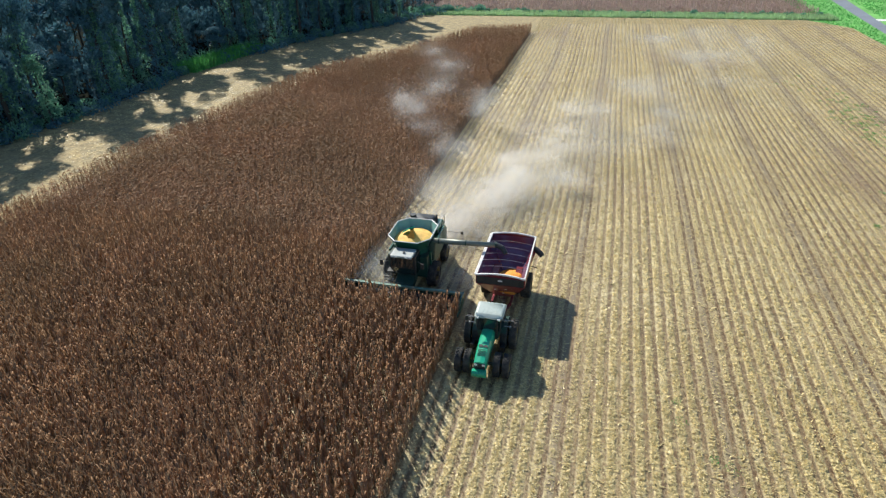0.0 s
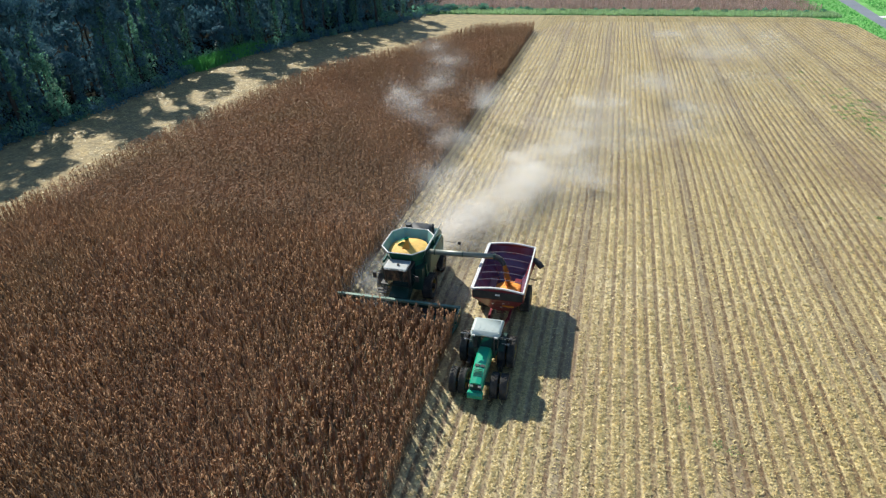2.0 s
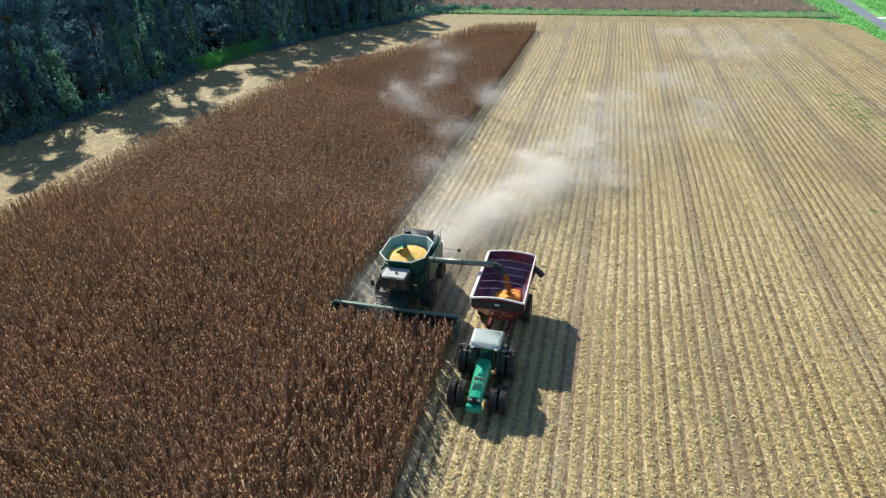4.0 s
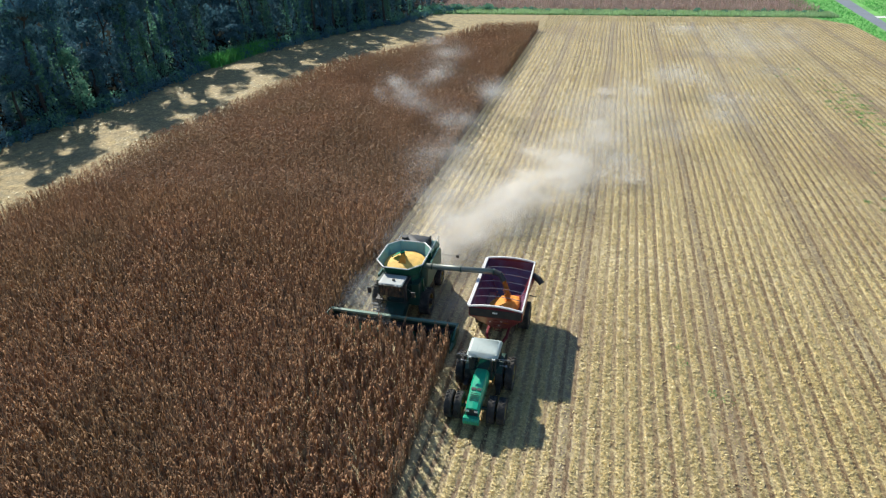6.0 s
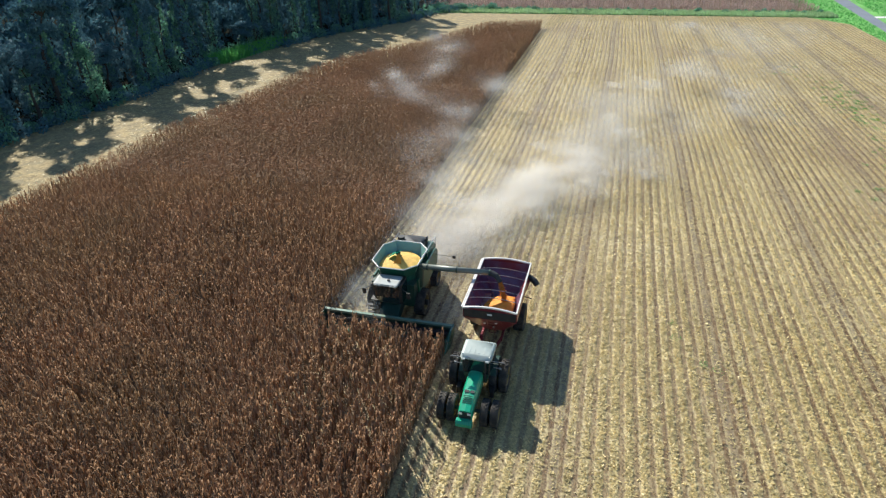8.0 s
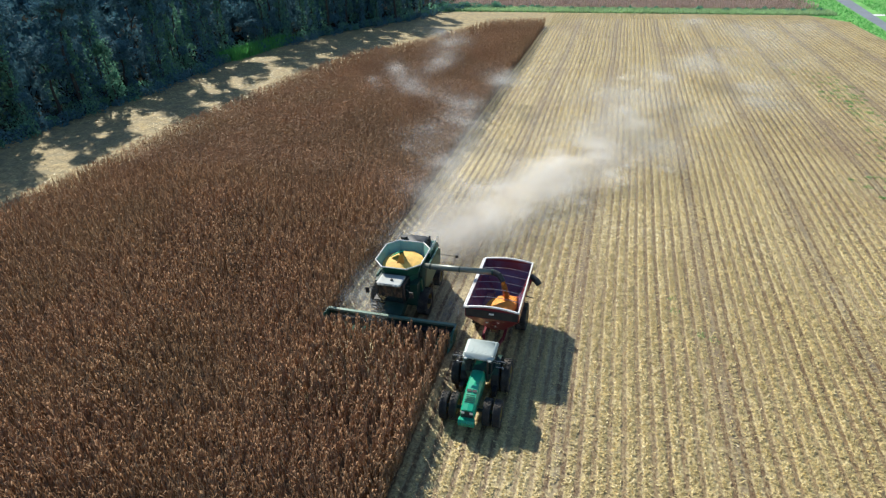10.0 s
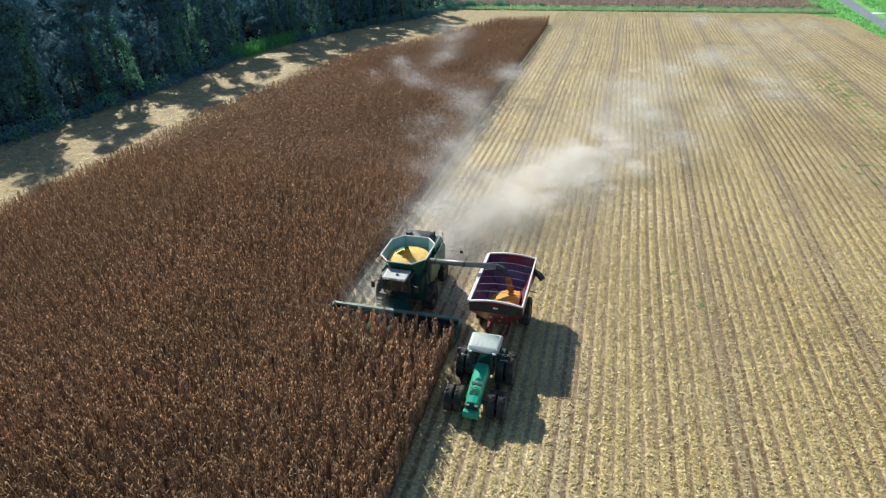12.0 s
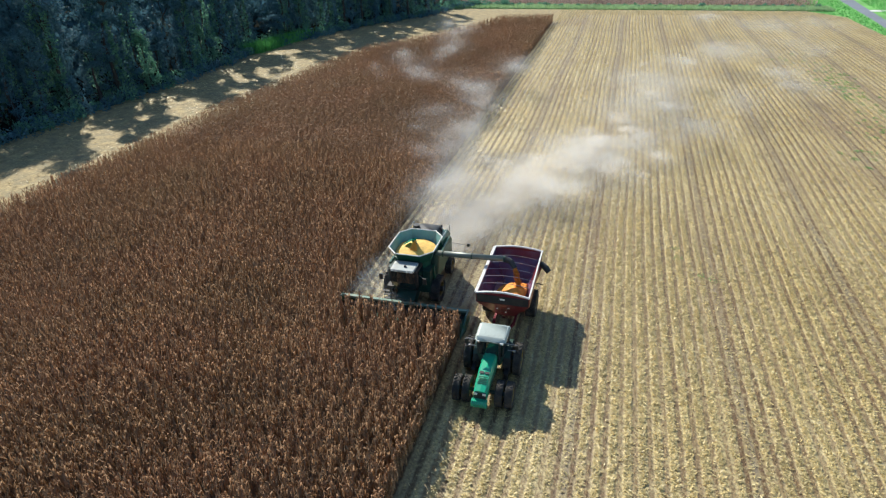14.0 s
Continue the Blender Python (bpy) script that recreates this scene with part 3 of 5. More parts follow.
def wood():
    rng = np.random.default_rng(21)
    edge = [tree(100 + i, 18.5 + 1.1 * (i % 4), 2.7 + 0.35 * (i % 3), 5400, True) for i in range(6)]
    inner = [tree(200 + i, 17 + i, 3.8, 1200, False) for i in range(3)]
    line = [(-77, 26)] + WOOD_LINE[2:-1]
    k = 0
    for x, y, nx, ny in along(line, 4.8, rng):
        back = rng.uniform(2.2, 5.0)
        m = pose(x + nx * back, y + ny * back, 0, 0, 0, rng.uniform(0, 360))
        t = edge[k] if k < len(edge) else copy_thing(edge[k % len(edge)], m)
        t.matrix_basis = m
        s = rng.uniform(0.82, 1.18)
        t.scale = (s, s, s * rng.uniform(0.85, 1.1) * clearing(m.translation))
        k += 1
    k = 0
    for depth in (9, 16, 25, 36):
        for x, y, nx, ny in along([(-78, 40)] + WOOD_LINE[2:-1] + [(-50, 205)], 7.5, rng):
            back = depth + rng.uniform(-2, 2)
            if y > 168 and depth < 20:
                continue
            m = pose(x + nx * back, y + ny * back, 0, 0, 0, rng.uniform(0, 360))
            t = inner[k] if k < len(inner) else copy_thing(inner[k % len(inner)], m)
            t.matrix_basis = m
            t.scale = [rng.uniform(0.85, 1.1) * clearing(m.translation)] * 3
            k += 1
    # leaf mould under the trees, its colour blackened for their shade; brambles along their foot
    sheet("wood_floor", [(-1500, -60)] + WOOD_LINE[:-1] + [(-60, 700), (-1500, 700)], 0.02, MOULD, "leaf litter under the trees, coloured near black for their shade", "ground")
    for name, step, off, rad, per, size, material, label, cat in (
            ("dark_thicket", 1.5, 8.0, 2.4, 70, 0.42, LEAF, "dark saplings filling the wood", "thicket"),
            ("deep_thicket", 1.5, 14.0, 2.8, 70, 0.5, LEAF, "dark leafy saplings deep in the wood", "thicket"),
            ("inner_thicket", 1.5, 22.0, 3.2, 70, 0.6, LEAF, "dark dense growth in the heart of the wood", "thicket"),
            ("far_thicket", 2.0, 32.0, 3.6, 60, 0.7, LEAF, "dark growth far inside the wood", "thicket"),
            ("farthest_thicket", 2.0, 46.0, 4.2, 60, 0.8, LEAF, "dark growth at the back of the wood", "thicket"),
            ("undergrowth", 0.8, -0.6, 1.1, 80, 0.17, LEAF, "dark green brambles along the wood's foot", "undergrowth"),
            ("edge_bushes", 4.0, 0.4, 1.7, 240, 0.2, VINE, "leafy bushes at the wood's edge", "bushes")):
        c, r = [], []
        for x, y, nx, ny in along([(-77, 26)] + WOOD_LINE[2:], step, rng):
            o = off + rng.normal(0, 0.9)
            s = rad * rng.uniform(0.5, 1.35)
            c.append((x + nx * o, y + ny * o, s * 0.6 if rad < 2 else rng.uniform(0.5, 9)))
            r.append(s)
        stuff(name, clumps(name, rng, np.array(c), np.array(r), per, size, material), label, cat)


def vine_column(seed, x, y, height, wide):
    """A dead slender tree wrapped from foot to top in sunlit climbing vines."""
    rng = np.random.default_rng(seed)
    t = thing("vine_clad_tree", "slender tree wrapped in pale sunlit climbing vines", "tree", "vine-clad trees", pose(x, y, 0))
    bm = bmesh.new()
    lean = rng.normal(0, 0.4, 2)
    rod(bm, (0, 0, -0.2), (lean[0], lean[1], height * 0.95), 0.16, 0.05, 8)
    part("trunk", bm, BARK, t)
    for k in range(5):
        n = 10
        u = rng.uniform(0, 1, n) ** 1.2
        a = k * 1.26 + rng.normal(0, 0.5, n)
        off = wide * (0.8 - 0.35 * u) * rng.uniform(0.2, 1.1, n)
        c = np.stack([lean[0] * u + np.cos(a) * off, lean[1] * u + np.sin(a) * off, 0.4 + height * u], 1)
        part_mesh("vine", clumps("vine", rng, c, wide * (0.42 - 0.12 * u) * rng.uniform(0.5, 1.4, n), 42, 0.17, VINE, 1.3), t, "pale green climbing vines")
    return t


def blades(name, rng, x, y, height, wide, label, cat, material):
    kinds = []
    for _ in range(8):
        a = rng.uniform(0, 6.28)
        d = np.array((math.cos(a), math.sin(a), 0))
        lean = rng.normal(0, 0.25, 2)
        kinds.append((np.array([d * -wide, d * wide, (lean[0], lean[1], 1.0)]), np.array([(0, 1, 2)])))
    m = turns(rng, len(x), np.ones(len(x)), 0.15)
    m[:, :3, 2] *= (height * rng.uniform(0.5, 1.2, len(x)))[:, None]
    m[:, 0, 3], m[:, 1, 3], m[:, 2, 3] = x, y, -0.06
    return stuff(name, many(name, kinds, rng.integers(0, 8, len(x)), m, material), label, cat)


def margins():
    rng = np.random.default_rng(33)
    # sunlit weeds before the trees
    c = np.array([(-72.5 + rng.normal(0, 0.9), y) for y in np.concatenate([rng.uniform(102, 118, 9000), rng.uniform(118, 124, 1800)])])
    blades("sunlit_weeds", rng, c[:, 0] + (c[:, 1] - 104) * 0.12 - 0.4, c[:, 1], 1.9, 0.10, "bright green weeds before the trees", "weeds", BLADES)
    for i, (x, y, h, w) in enumerate(VINE_TREES):
        vine_column(300 + i, x, y, h, w)
    # rough grass and hedge plants along the far end of the field
    n = 26000
    x = rng.uniform(-46, 55, n)
    y = 173.2 + rng.uniform(0, 7.5, n) ** 1.0
    blades("far_grass_margin", rng, x, y, 0.7, 0.14, "rough pale green grass along the field's far end", "grass", DRYGRASS)
    cx = np.sort(np.concatenate([rng.uniform(-50, -30, 45), rng.uniform(-30, 20, 40), rng.uniform(20, 54, 25)]))
    r = rng.uniform(0.2, 0.85, 110) * np.where(cx < -32, 2.0, 1.0)
    stuff("far_hedge", clumps("far_hedge", rng, np.stack([cx, 179.6 + rng.normal(0, 0.9, 110), r * 0.5], 1), r, 110, 0.2, VINE), "low uneven green hedge beyond the field", "hedge")
    # grass by the road
    n = 24000
    x, y = rng.uniform(50, 100, n), rng.uniform(125, 235, n)
    road_x = 59.5 + (y - 156) * 0.0585
    keep = ((x < road_x - 0.3) | (x > road_x + 5)) & ~inside(x, y, FIELD)
    blades("road_verge_grass", rng, x[keep], y[keep], 0.3, 0.12, "bright green grass beside the road", "grass", BLADES)
    # weeds in the stubble
    c, r = [], []
    for px, py, s, k in ((35.5, 90, 1.7, 60), (37, 97, 1.2, 30), (31, 60, 1.3, 16), (34.5, 71, 1.2, 22), (9.2, 31.5, 0.5, 2), (11, 29, 0.4, 2), (38, 74, 1.2, 9), (24, 18, 0.5, 4), (33, 110, 1.6, 10)):
        for _ in range(k):
            c.append((px + rng.normal(0, s), py + rng.normal(0, s * 3.0), 0.06))
            r.append(rng.uniform(0.25, 0.6))
    stuff("stubble_weeds", clumps("stubble_weeds", rng, np.array(c), np.array(r), 44, 0.042, BLADES, 0.2), "green weeds growing in the stubble", "weeds")
    # the crop beyond the hedge, with haze in its colour
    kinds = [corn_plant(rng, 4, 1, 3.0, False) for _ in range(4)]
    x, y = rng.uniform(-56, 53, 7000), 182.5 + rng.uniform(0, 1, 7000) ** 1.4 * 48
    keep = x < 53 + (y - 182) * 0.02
    stuff("distant_crop", plant_corn("distant_crop", rng, kinds, x[keep], y[keep], (0.55, 0.75), HAZY_CROP), "brown ripe crop in the next field, paled for haze", "crop")


SLICES = standing_corn()
stubble()
wood()
margins()

# ---- wheels ----
TYRES = {}


def tyre_mesh(r, w, lugs):
    key = (r, w)
    if key not in TYRES:
        bm = bmesh.new()
        h, ri = w / 2, r * 0.56
        spin(bm, [(-h * 0.8, ri), (-h, ri + (r - ri) * 0.35), (-h * 0.96, r * 0.93), (-h * 0.75, r * 0.965), (h * 0.75, r * 0.965), (h * 0.96, r * 0.93), (h, ri + (r - ri) * 0.35), (h * 0.8, ri)], 36)
        for i in range(lugs):
            for side in (-1, 1):
                a = 2 * math.pi * (i + (0.5 if side > 0 else 0)) / lugs
                m = Matrix.Rotation(a, 4, "X") @ Matrix.Translation((side * h * 0.46, 0, r * 0.975)) @ Matrix.Rotation(side * 0.7, 4, "Z")
                bmesh.ops.create_cube(bm, size=1, matrix=m @ Matrix.Diagonal((h * 1.05, r * 0.055, r * 0.075, 1)))
        me = bpy.data.meshes.new("tyre")
        bm.to_mesh(me)
        bm.free()
        me.materials.append(RUBBER)
        rim = bmesh.new()
        spin(rim, [(-h * 0.82, ri * 1.02), (-h * 0.78, ri * 0.93), (-h * 0.2, ri * 0.85), (-h * 0.12, ri * 0.35), (h * 0.02, ri * 0.3), (h * 0.02, 0.001)], 28)
        spin(rim, [(h * 0.82, ri * 1.02), (h * 0.78, ri * 0.93), (h * 0.2, ri * 0.85), (h * 0.12, ri * 0.35), (h * 0.3, ri * 0.3), (h * 0.3, 0.001)], 28)
        for i in range(8):
            a = i * math.pi / 4
            p = Vector((0, math.cos(a) * ri * 0.24, math.sin(a) * ri * 0.24))
            rod(rim, p + Vector((h * 0.28, 0, 0)), p + Vector((h * 0.36, 0, 0)), ri * 0.035, None, 6)
        rm = bpy.data.meshes.new("wheel")
        rim.to_mesh(rm)
        rim.free()
        rm.materials.append(YELLOW)
        TYRES[key] = (me, rm)
    return TYRES[key]


WHEELS = []


def wheel(parent, x, y, r, w, lugs=20):
    tyre, rim = tyre_mesh(r, w, lugs)
    at = pose(x, y, r * 0.985)
    if x < 0:
        at = at @ Matrix.Rotation(math.pi, 4, "Z")
    ob = part_mesh("wheel", rim, parent, "yellow wheel rim", at)
    part_mesh("tyre", tyre, ob, "dusty black lugged tyre")
    WHEELS.append((ob, x, y, r))


# ---- combine harvester ----
def combine():
    c = thing("combine_harvester", "dusty green combine harvester with an open full grain tank", "combine harvester")
    # chassis and body
    bm = bmesh.new()
    hull(bm, [(sx * x, y, z) for sx in (-1, 1) for x, y, z in ((1.5, 1.6, 1.1), (1.5, 6.9, 1.35), (1.55, 1.5, 2.9), (1.55, 6.9, 2.9), (1.2, 7.6, 1.8), (1.2, 7.7, 2.7))])
    part("body", bm, DEEP, c)
    for sx in (-1, 1):
        bm = bmesh.new()
        hull(bm, [(sx * x, y, z) for x in (1.56, 1.68) for y, z in ((2.3, 1.7), (2.1, 3.0), (6.6, 3.15), (7.1, 2.7), (7.0, 1.7), (4.2, 1.45))])
        part("side_panel", bm, GREEN, c)
        bm = bmesh.new()
        for y in (5.2, 7.3):
            rod(bm, (sx * 1.45, y, 3.1), (sx * 1.45, y, 3.75), 0.025, None, 6)
        rod(bm, (sx * 1.45, 5.2, 3.75), (sx * 1.45, 7.3, 3.75), 0.025, None, 6)
        part("deck_rail", bm, STEEL, c)
    # engine deck and hood behind the tank
    bm = bmesh.new()
    hull(bm, [(sx * x, y, z) for sx in (-1, 1) for x, y, z in ((1.5, 5.2, 2.9), (1.5, 7.4, 2.9), (1.42, 5.2, 3.4), (1.3, 7.3, 3.3))])
    part("engine_deck", bm, GREEN, c)
    bm = bmesh.new()
    hull(bm, [(sx * x, y, z) for sx in (-1, 1) for x, y, z in ((1.05, 5.35, 3.4), (1.05, 7.35, 3.3), (0.9, 5.5, 3.95), (0.8, 7.0, 3.85))])
    bmesh.ops.bevel(bm, geom=bm.edges[:], offset=0.16, segments=3, affect="EDGES", profile=0.5)
    part("engine_hood", bm, BLACK, c, "black rounded engine hood", True)
    bm = bmesh.new()
    box(bm, -1.42, -0.98, 5.3, 6.2, 3.42, 3.62, 0.05)
    part("service_cover", bm, WHITE, c, "pale service cover beside the engine hood")
    bm = bmesh.new()
    rod(bm, (0.95, 6.6, 3.2), (0.95, 6.6, 3.75), 0.09)
    rod(bm, (0.95, 6.6, 3.75), (0.95, 6.8, 3.92), 0.085)
    part("exhaust_pipe", bm, BLACK, c)
    bm = bmesh.new()
    rod(bm, (-0.85, 6.1, 3.7), (-0.85, 6.1, 4.12), 0.26, None, 18)
    part("air_intake", bm, BLACK, c)
    # grain tank: flared plates round an octagon
    low = [(-0.82, 1.75), (0.82, 1.75), (1.34, 2.4), (1.34, 4.3), (0.82, 4.9), (-0.82, 4.9), (-1.34, 4.3), (-1.34, 2.4)]
    top = [(-0.9, 1.36), (0.9, 1.36), (1.66, 2.2), (1.66, 4.5), (0.95, 5.3), (-0.95, 5.3), (-1.66, 4.5), (-1.66, 2.2)]
    bm = bmesh.new()
    hull(bm, [(x, y, z) for x, y in low for z in (2.9, 3.35)])
    part("tank_base", bm, GREEN, c)
    for i in range(8):
        j = (i + 1) % 8
        bm = bmesh.new()
        panel(bm, [(*low[i], 3.3), (*low[j], 3.3), (*top[j], 4.15), (*top[i], 4.15)], -0.03)
        p = part("tank_plate", bm, PALE if i in (2, 3, 4, 5, 6) else GREEN, c, "flared faded green tank plate")
        bm = bmesh.new()
        rod(bm, (*top[i], 4.16), (*top[j], 4.16), 0.045, None, 8)
        part("rim_bar", bm, WHITE, p, "pale worn rim")
    # grain heaped in the tank
    bm = bmesh.new()
    rings, seg = 9, 40
    rng = np.random.default_rng(3)
    prev = None
    for k in range(rings):
        u = 1 - k / (rings - 1)
        ring = []
        for i in range(seg):
            a = 2 * math.pi * i / seg
            rx, ry = 1.36 * u, 1.62 * u
            z = 3.56 + 0.36 * (1 - u) ** 0.8 + rng.normal(0, 0.012)
            ring.append(bm.verts.new((max(-1.4, min(1.4, math.cos(a) * rx * 1.08)), 3.3 + math.sin(a) * ry, z)) if u > 0 else None)
        if u == 0:
            tip = bm.verts.new((0, 3.3, 3.92))
            for i in range(seg):
                bm.faces.new((prev[i], prev[(i + 1) % seg], tip))
        else:
            if prev:
                for i in range(seg):
                    bm.faces.new((prev[i], prev[(i + 1) % seg], ring[(i + 1) % seg], ring[i]))
            prev = ring
    tagged(part("grain", bm, GRAIN, c, "heaped yellow corn grain", True), kind="stuff")
    # the filling auger with its green hood, standing out of the heap
    bm = bmesh.new()
    rod(bm, (-0.25, 3.9, 3.6), (-0.1, 3.25, 4.35), 0.17)
    part("filling_auger", bm, GREEN, c)
    bm = bmesh.new()
    panel(bm, [(-0.95, 3.3, 3.82), (-0.08, 2.95, 4.5), (0.14, 3.4, 4.45), (-0.7, 3.95, 3.85)], 0.05)
    part("auger_hood", bm, BRIGHT, c)
    bm = bmesh.new()
    hull(bm, [(-0.12, 3.0, 4.28), (0.12, 2.98, 4.28), (0.0, 3.15, 4.38), (-0.28, 2.66, 3.75), (0.3, 2.62, 3.75), (0.22, 3.0, 3.8), (-0.2, 3.05, 3.8)])
    part("falling_grain", bm, FRESH, c, "orange grain pouring from the filling auger")
    # cab
    bm = bmesh.new()
    hull(bm, [(sx * x, y, z) for sx in (-1, 1) for x, y, z in ((0.82, 0.75, 1.75), (0.95, 1.75, 1.75), (0.98, 0.35, 2.5), (1.0, 1.6, 3.5), (0.98, 0.3, 3.5))])
    cab = part("cab", bm, BLACK, c, "dark cab")
    bm = bmesh.new()
    panel(bm, [(-0.72, 0.735, 1.82), (0.72, 0.735, 1.82), (0.86, 0.335, 2.5), (-0.86, 0.335, 2.5)], 0.02)
    panel(bm, [(-0.86, 0.335, 2.5), (0.86, 0.335, 2.5), (0.86, 0.29, 3.46), (-0.86, 0.29, 3.46)], 0.02)
    part("windscreen", bm, GLASS, cab, "tinted curved windscreen")
    for sx in (-1, 1):
        bm = bmesh.new()
        panel(bm, [(sx * 0.985, 0.6, 2.0), (sx * 1.0, 1.6, 1.95), (sx * 1.01, 1.6, 3.35), (sx * 1.0, 0.62, 3.35)], 0.02 * sx)
        part("side_window", bm, GLASS, cab)
        bm = bmesh.new()
        rod(bm, (sx * 0.95, 0.5, 3.2), (sx * 1.55, 0.2, 3.1), 0.025, None, 6)
        arm = part("mirror_arm", bm, BLACK, c)
        bm = bmesh.new()
        box(bm, sx * 1.58 - 0.13, sx * 1.58 + 0.13, 0.12, 0.2, 2.7, 3.15, 0.02)
        part("mirror", bm, BLACK, arm)
    bm = bmesh.new()
    box(bm, -0.84, 0.84, 0.05, 1.3, 3.5, 3.68, 0.08)
    roof = part("cab_roof", bm, GREY_ROOF, c, "dusty pale grey cab roof")
    for x in (-0.75, -0.45, 0.45, 0.75):
        bm = bmesh.new()
        box(bm, x * 0.9 - 0.09, x * 0.9 + 0.09, 0.01, 0.045, 3.54, 3.64)
        part("work_light", bm, LAMP, roof)
    bm = bmesh.new()
    rod(bm, (0.1, 0.55, 3.68), (0.1, 0.55, 3.8), 0.1, 0.08, 14)
    part("beacon", bm, BLACK, roof)
    bm = bmesh.new()
    box(bm, -1.5, -0.95, 0.9, 2.0, 1.66, 1.74)
    for z in (0.7, 1.0, 1.3):
        box(bm, -1.75, -1.3, 0.75, 0.95, z, z + 0.04)
    rod(bm, (-1.75, 0.85, 0.6), (-1.5, 0.85, 2.6), 0.02, None, 6)
    rod(bm, (-1.3, 0.85, 0.6), (-1.3, 0.85, 1.7), 0.02, None, 6)
    part("ladder", bm, BLACK, c)
    # unloading auger, swung out
    bm = bmesh.new()
    rod(bm, (1.55, 2.7, 2.2), (1.75, 2.65, 3.8), 0.27, 0.24, 18)
    part("auger_elbow", bm, DEEP, c)
    bm = bmesh.new()
    rod(bm, (1.7, 2.65, 3.82), (6.75, 2.55, 4.02), 0.2, 0.19, 20)
    tube = part("unloading_auger", bm, TUBE, c, "long grey-green unloading auger tube", True)
    for x in (2.2, 4.3, 6.6):
        bm = bmesh.new()
        rod(bm, (x, 2.64 - (x - 1.7) * 0.02, 3.84 + (x - 2.2) * 0.04), (x + 0.09, 2.64 - (x - 1.7) * 0.02, 3.845 + (x - 2.2) * 0.04), 0.23, None, 20)
        part("tube_collar", bm, DEEP, tube)
    bm = bmesh.new()
    rod(bm, (6.7, 2.55, 4.02), (7.15, 2.4, 3.92), 0.21, 0.2, 16)
    rod(bm, (7.1, 2.42, 3.95), (7.45, 2.15, 3.6), 0.2, 0.17, 16)
    part("spout", bm, BLACK, tube, "black rubber spout")
    # feeder house and header
    bm = bmesh.new()
    hull(bm, [(sx * 0.7, y, z) for sx in (-1, 1) for y, z in ((0.25, 0.45), (0.25, 1.1), (2.2, 1.2), (2.2, 2.0))])
    part("feeder_house", bm, DEEP, c)
    header = bmesh.new()
    box(header, -4.6, 4.6, 0.02, 0.2, 0.3, 0.92, 0.02)
    header = part("header", header, DEEP, c, "wide dark green twelve-row corn header")
    bm = bmesh.new()
    box(bm, -4.62, 4.62, -0.05, 0.19, 0.93, 1.09, 0.03)
    part("top_beam", bm, BEAM, header, "pale dusty top beam")
    bm = bmesh.new()
    rod(bm, (-4.5, -0.3, 0.55), (4.5, -0.3, 0.55), 0.2, None, 16)
    for i in range(60):
        x = -4.4 + i * 0.15
        bmesh.ops.create_cone(bm, cap_ends=True, segments=14, radius1=0.3, radius2=0.3, depth=0.02, matrix=Matrix.Translation((x, -0.3, 0.55)) @ Matrix.Rotation(math.pi / 2, 4, "Y") @ Matrix.Rotation(0.25, 4, "X"))
    part("cross_auger", bm, BLACK, header)
    bm = bmesh.new()
    panel(bm, [(-4.55, 0.05, 0.3), (4.55, 0.05, 0.3), (4.55, -0.75, 0.22), (-4.55, -0.75, 0.22)], 0.03)
    part("trough", bm, DEEP, header)
    for i in range(13):
        x = -4.572 + i * 0.762
        outer = i in (0, 12)
        w, z = (0.2, 1.0) if outer else (0.26, 0.62)
        bm = bmesh.new()
        hull(bm, [(x + s * w, y, zz) for s in (-1, 1) for y, zz in ((-0.55, 0.25), (-0.55, z * 0.7), (-1.1, z * 0.55), (-1.1, 0.2))] + [(x, -0.5, z), (x, -1.1, z * 0.8), (x, -2.05, 0.12)])
        part("row_divider", bm, GREEN, header, "pointed green row divider")
    for sx in (-1, 1):
        bm = bmesh.new()
        hull(bm, [(sx * xx, y, z) for xx in (4.6, 4.72) for y, z in ((0.2, 0.25), (0.2, 1.1), (-0.6, 1.1), (-1.3, 0.75), (-1.3, 0.2))])
        part("end_shield", bm, GREEN, header)
    bm = bmesh.new()
    rod(bm, (1.6, 6.6, 2.6), (3.2, 6.2, 2.75), 0.02, None, 6)
    arm = part("marker_arm", bm, BLACK, c)
    bm = bmesh.new()
    box(bm, 3.1, 3.32, 6.12, 6.24, 2.66, 2.9, 0.03)
    part("marker_lamp", bm, BLACK, arm)
    # axles, wheels, spreader
    bm = bmesh.new()
    rod(bm, (-2.2, 2.55, 0.95), (2.2, 2.55, 0.95), 0.2)
    part("front_axle", bm, BLACK, c)
    bm = bmesh.new()
    rod(bm, (-1.6, 6.4, 0.7), (1.6, 6.4, 0.7), 0.14)
    part("rear_axle", bm, BLACK, c)
    for sx in (-1, 1):
        wheel(c, sx * 1.75, 2.55, 0.98, 0.75)
        wheel(c, sx * 1.65, 6.4, 0.7, 0.5, 18)
    bm = bmesh.new()
    hull(bm, [(sx * x, y, z) for sx in (-1, 1) for x, y, z in ((1.1, 7.4, 1.0), (1.3, 8.1, 0.9), (1.1, 7.5, 1.9), (1.2, 8.0, 1.5))])
    part("straw_spreader", bm, DEEP, c)
    return c


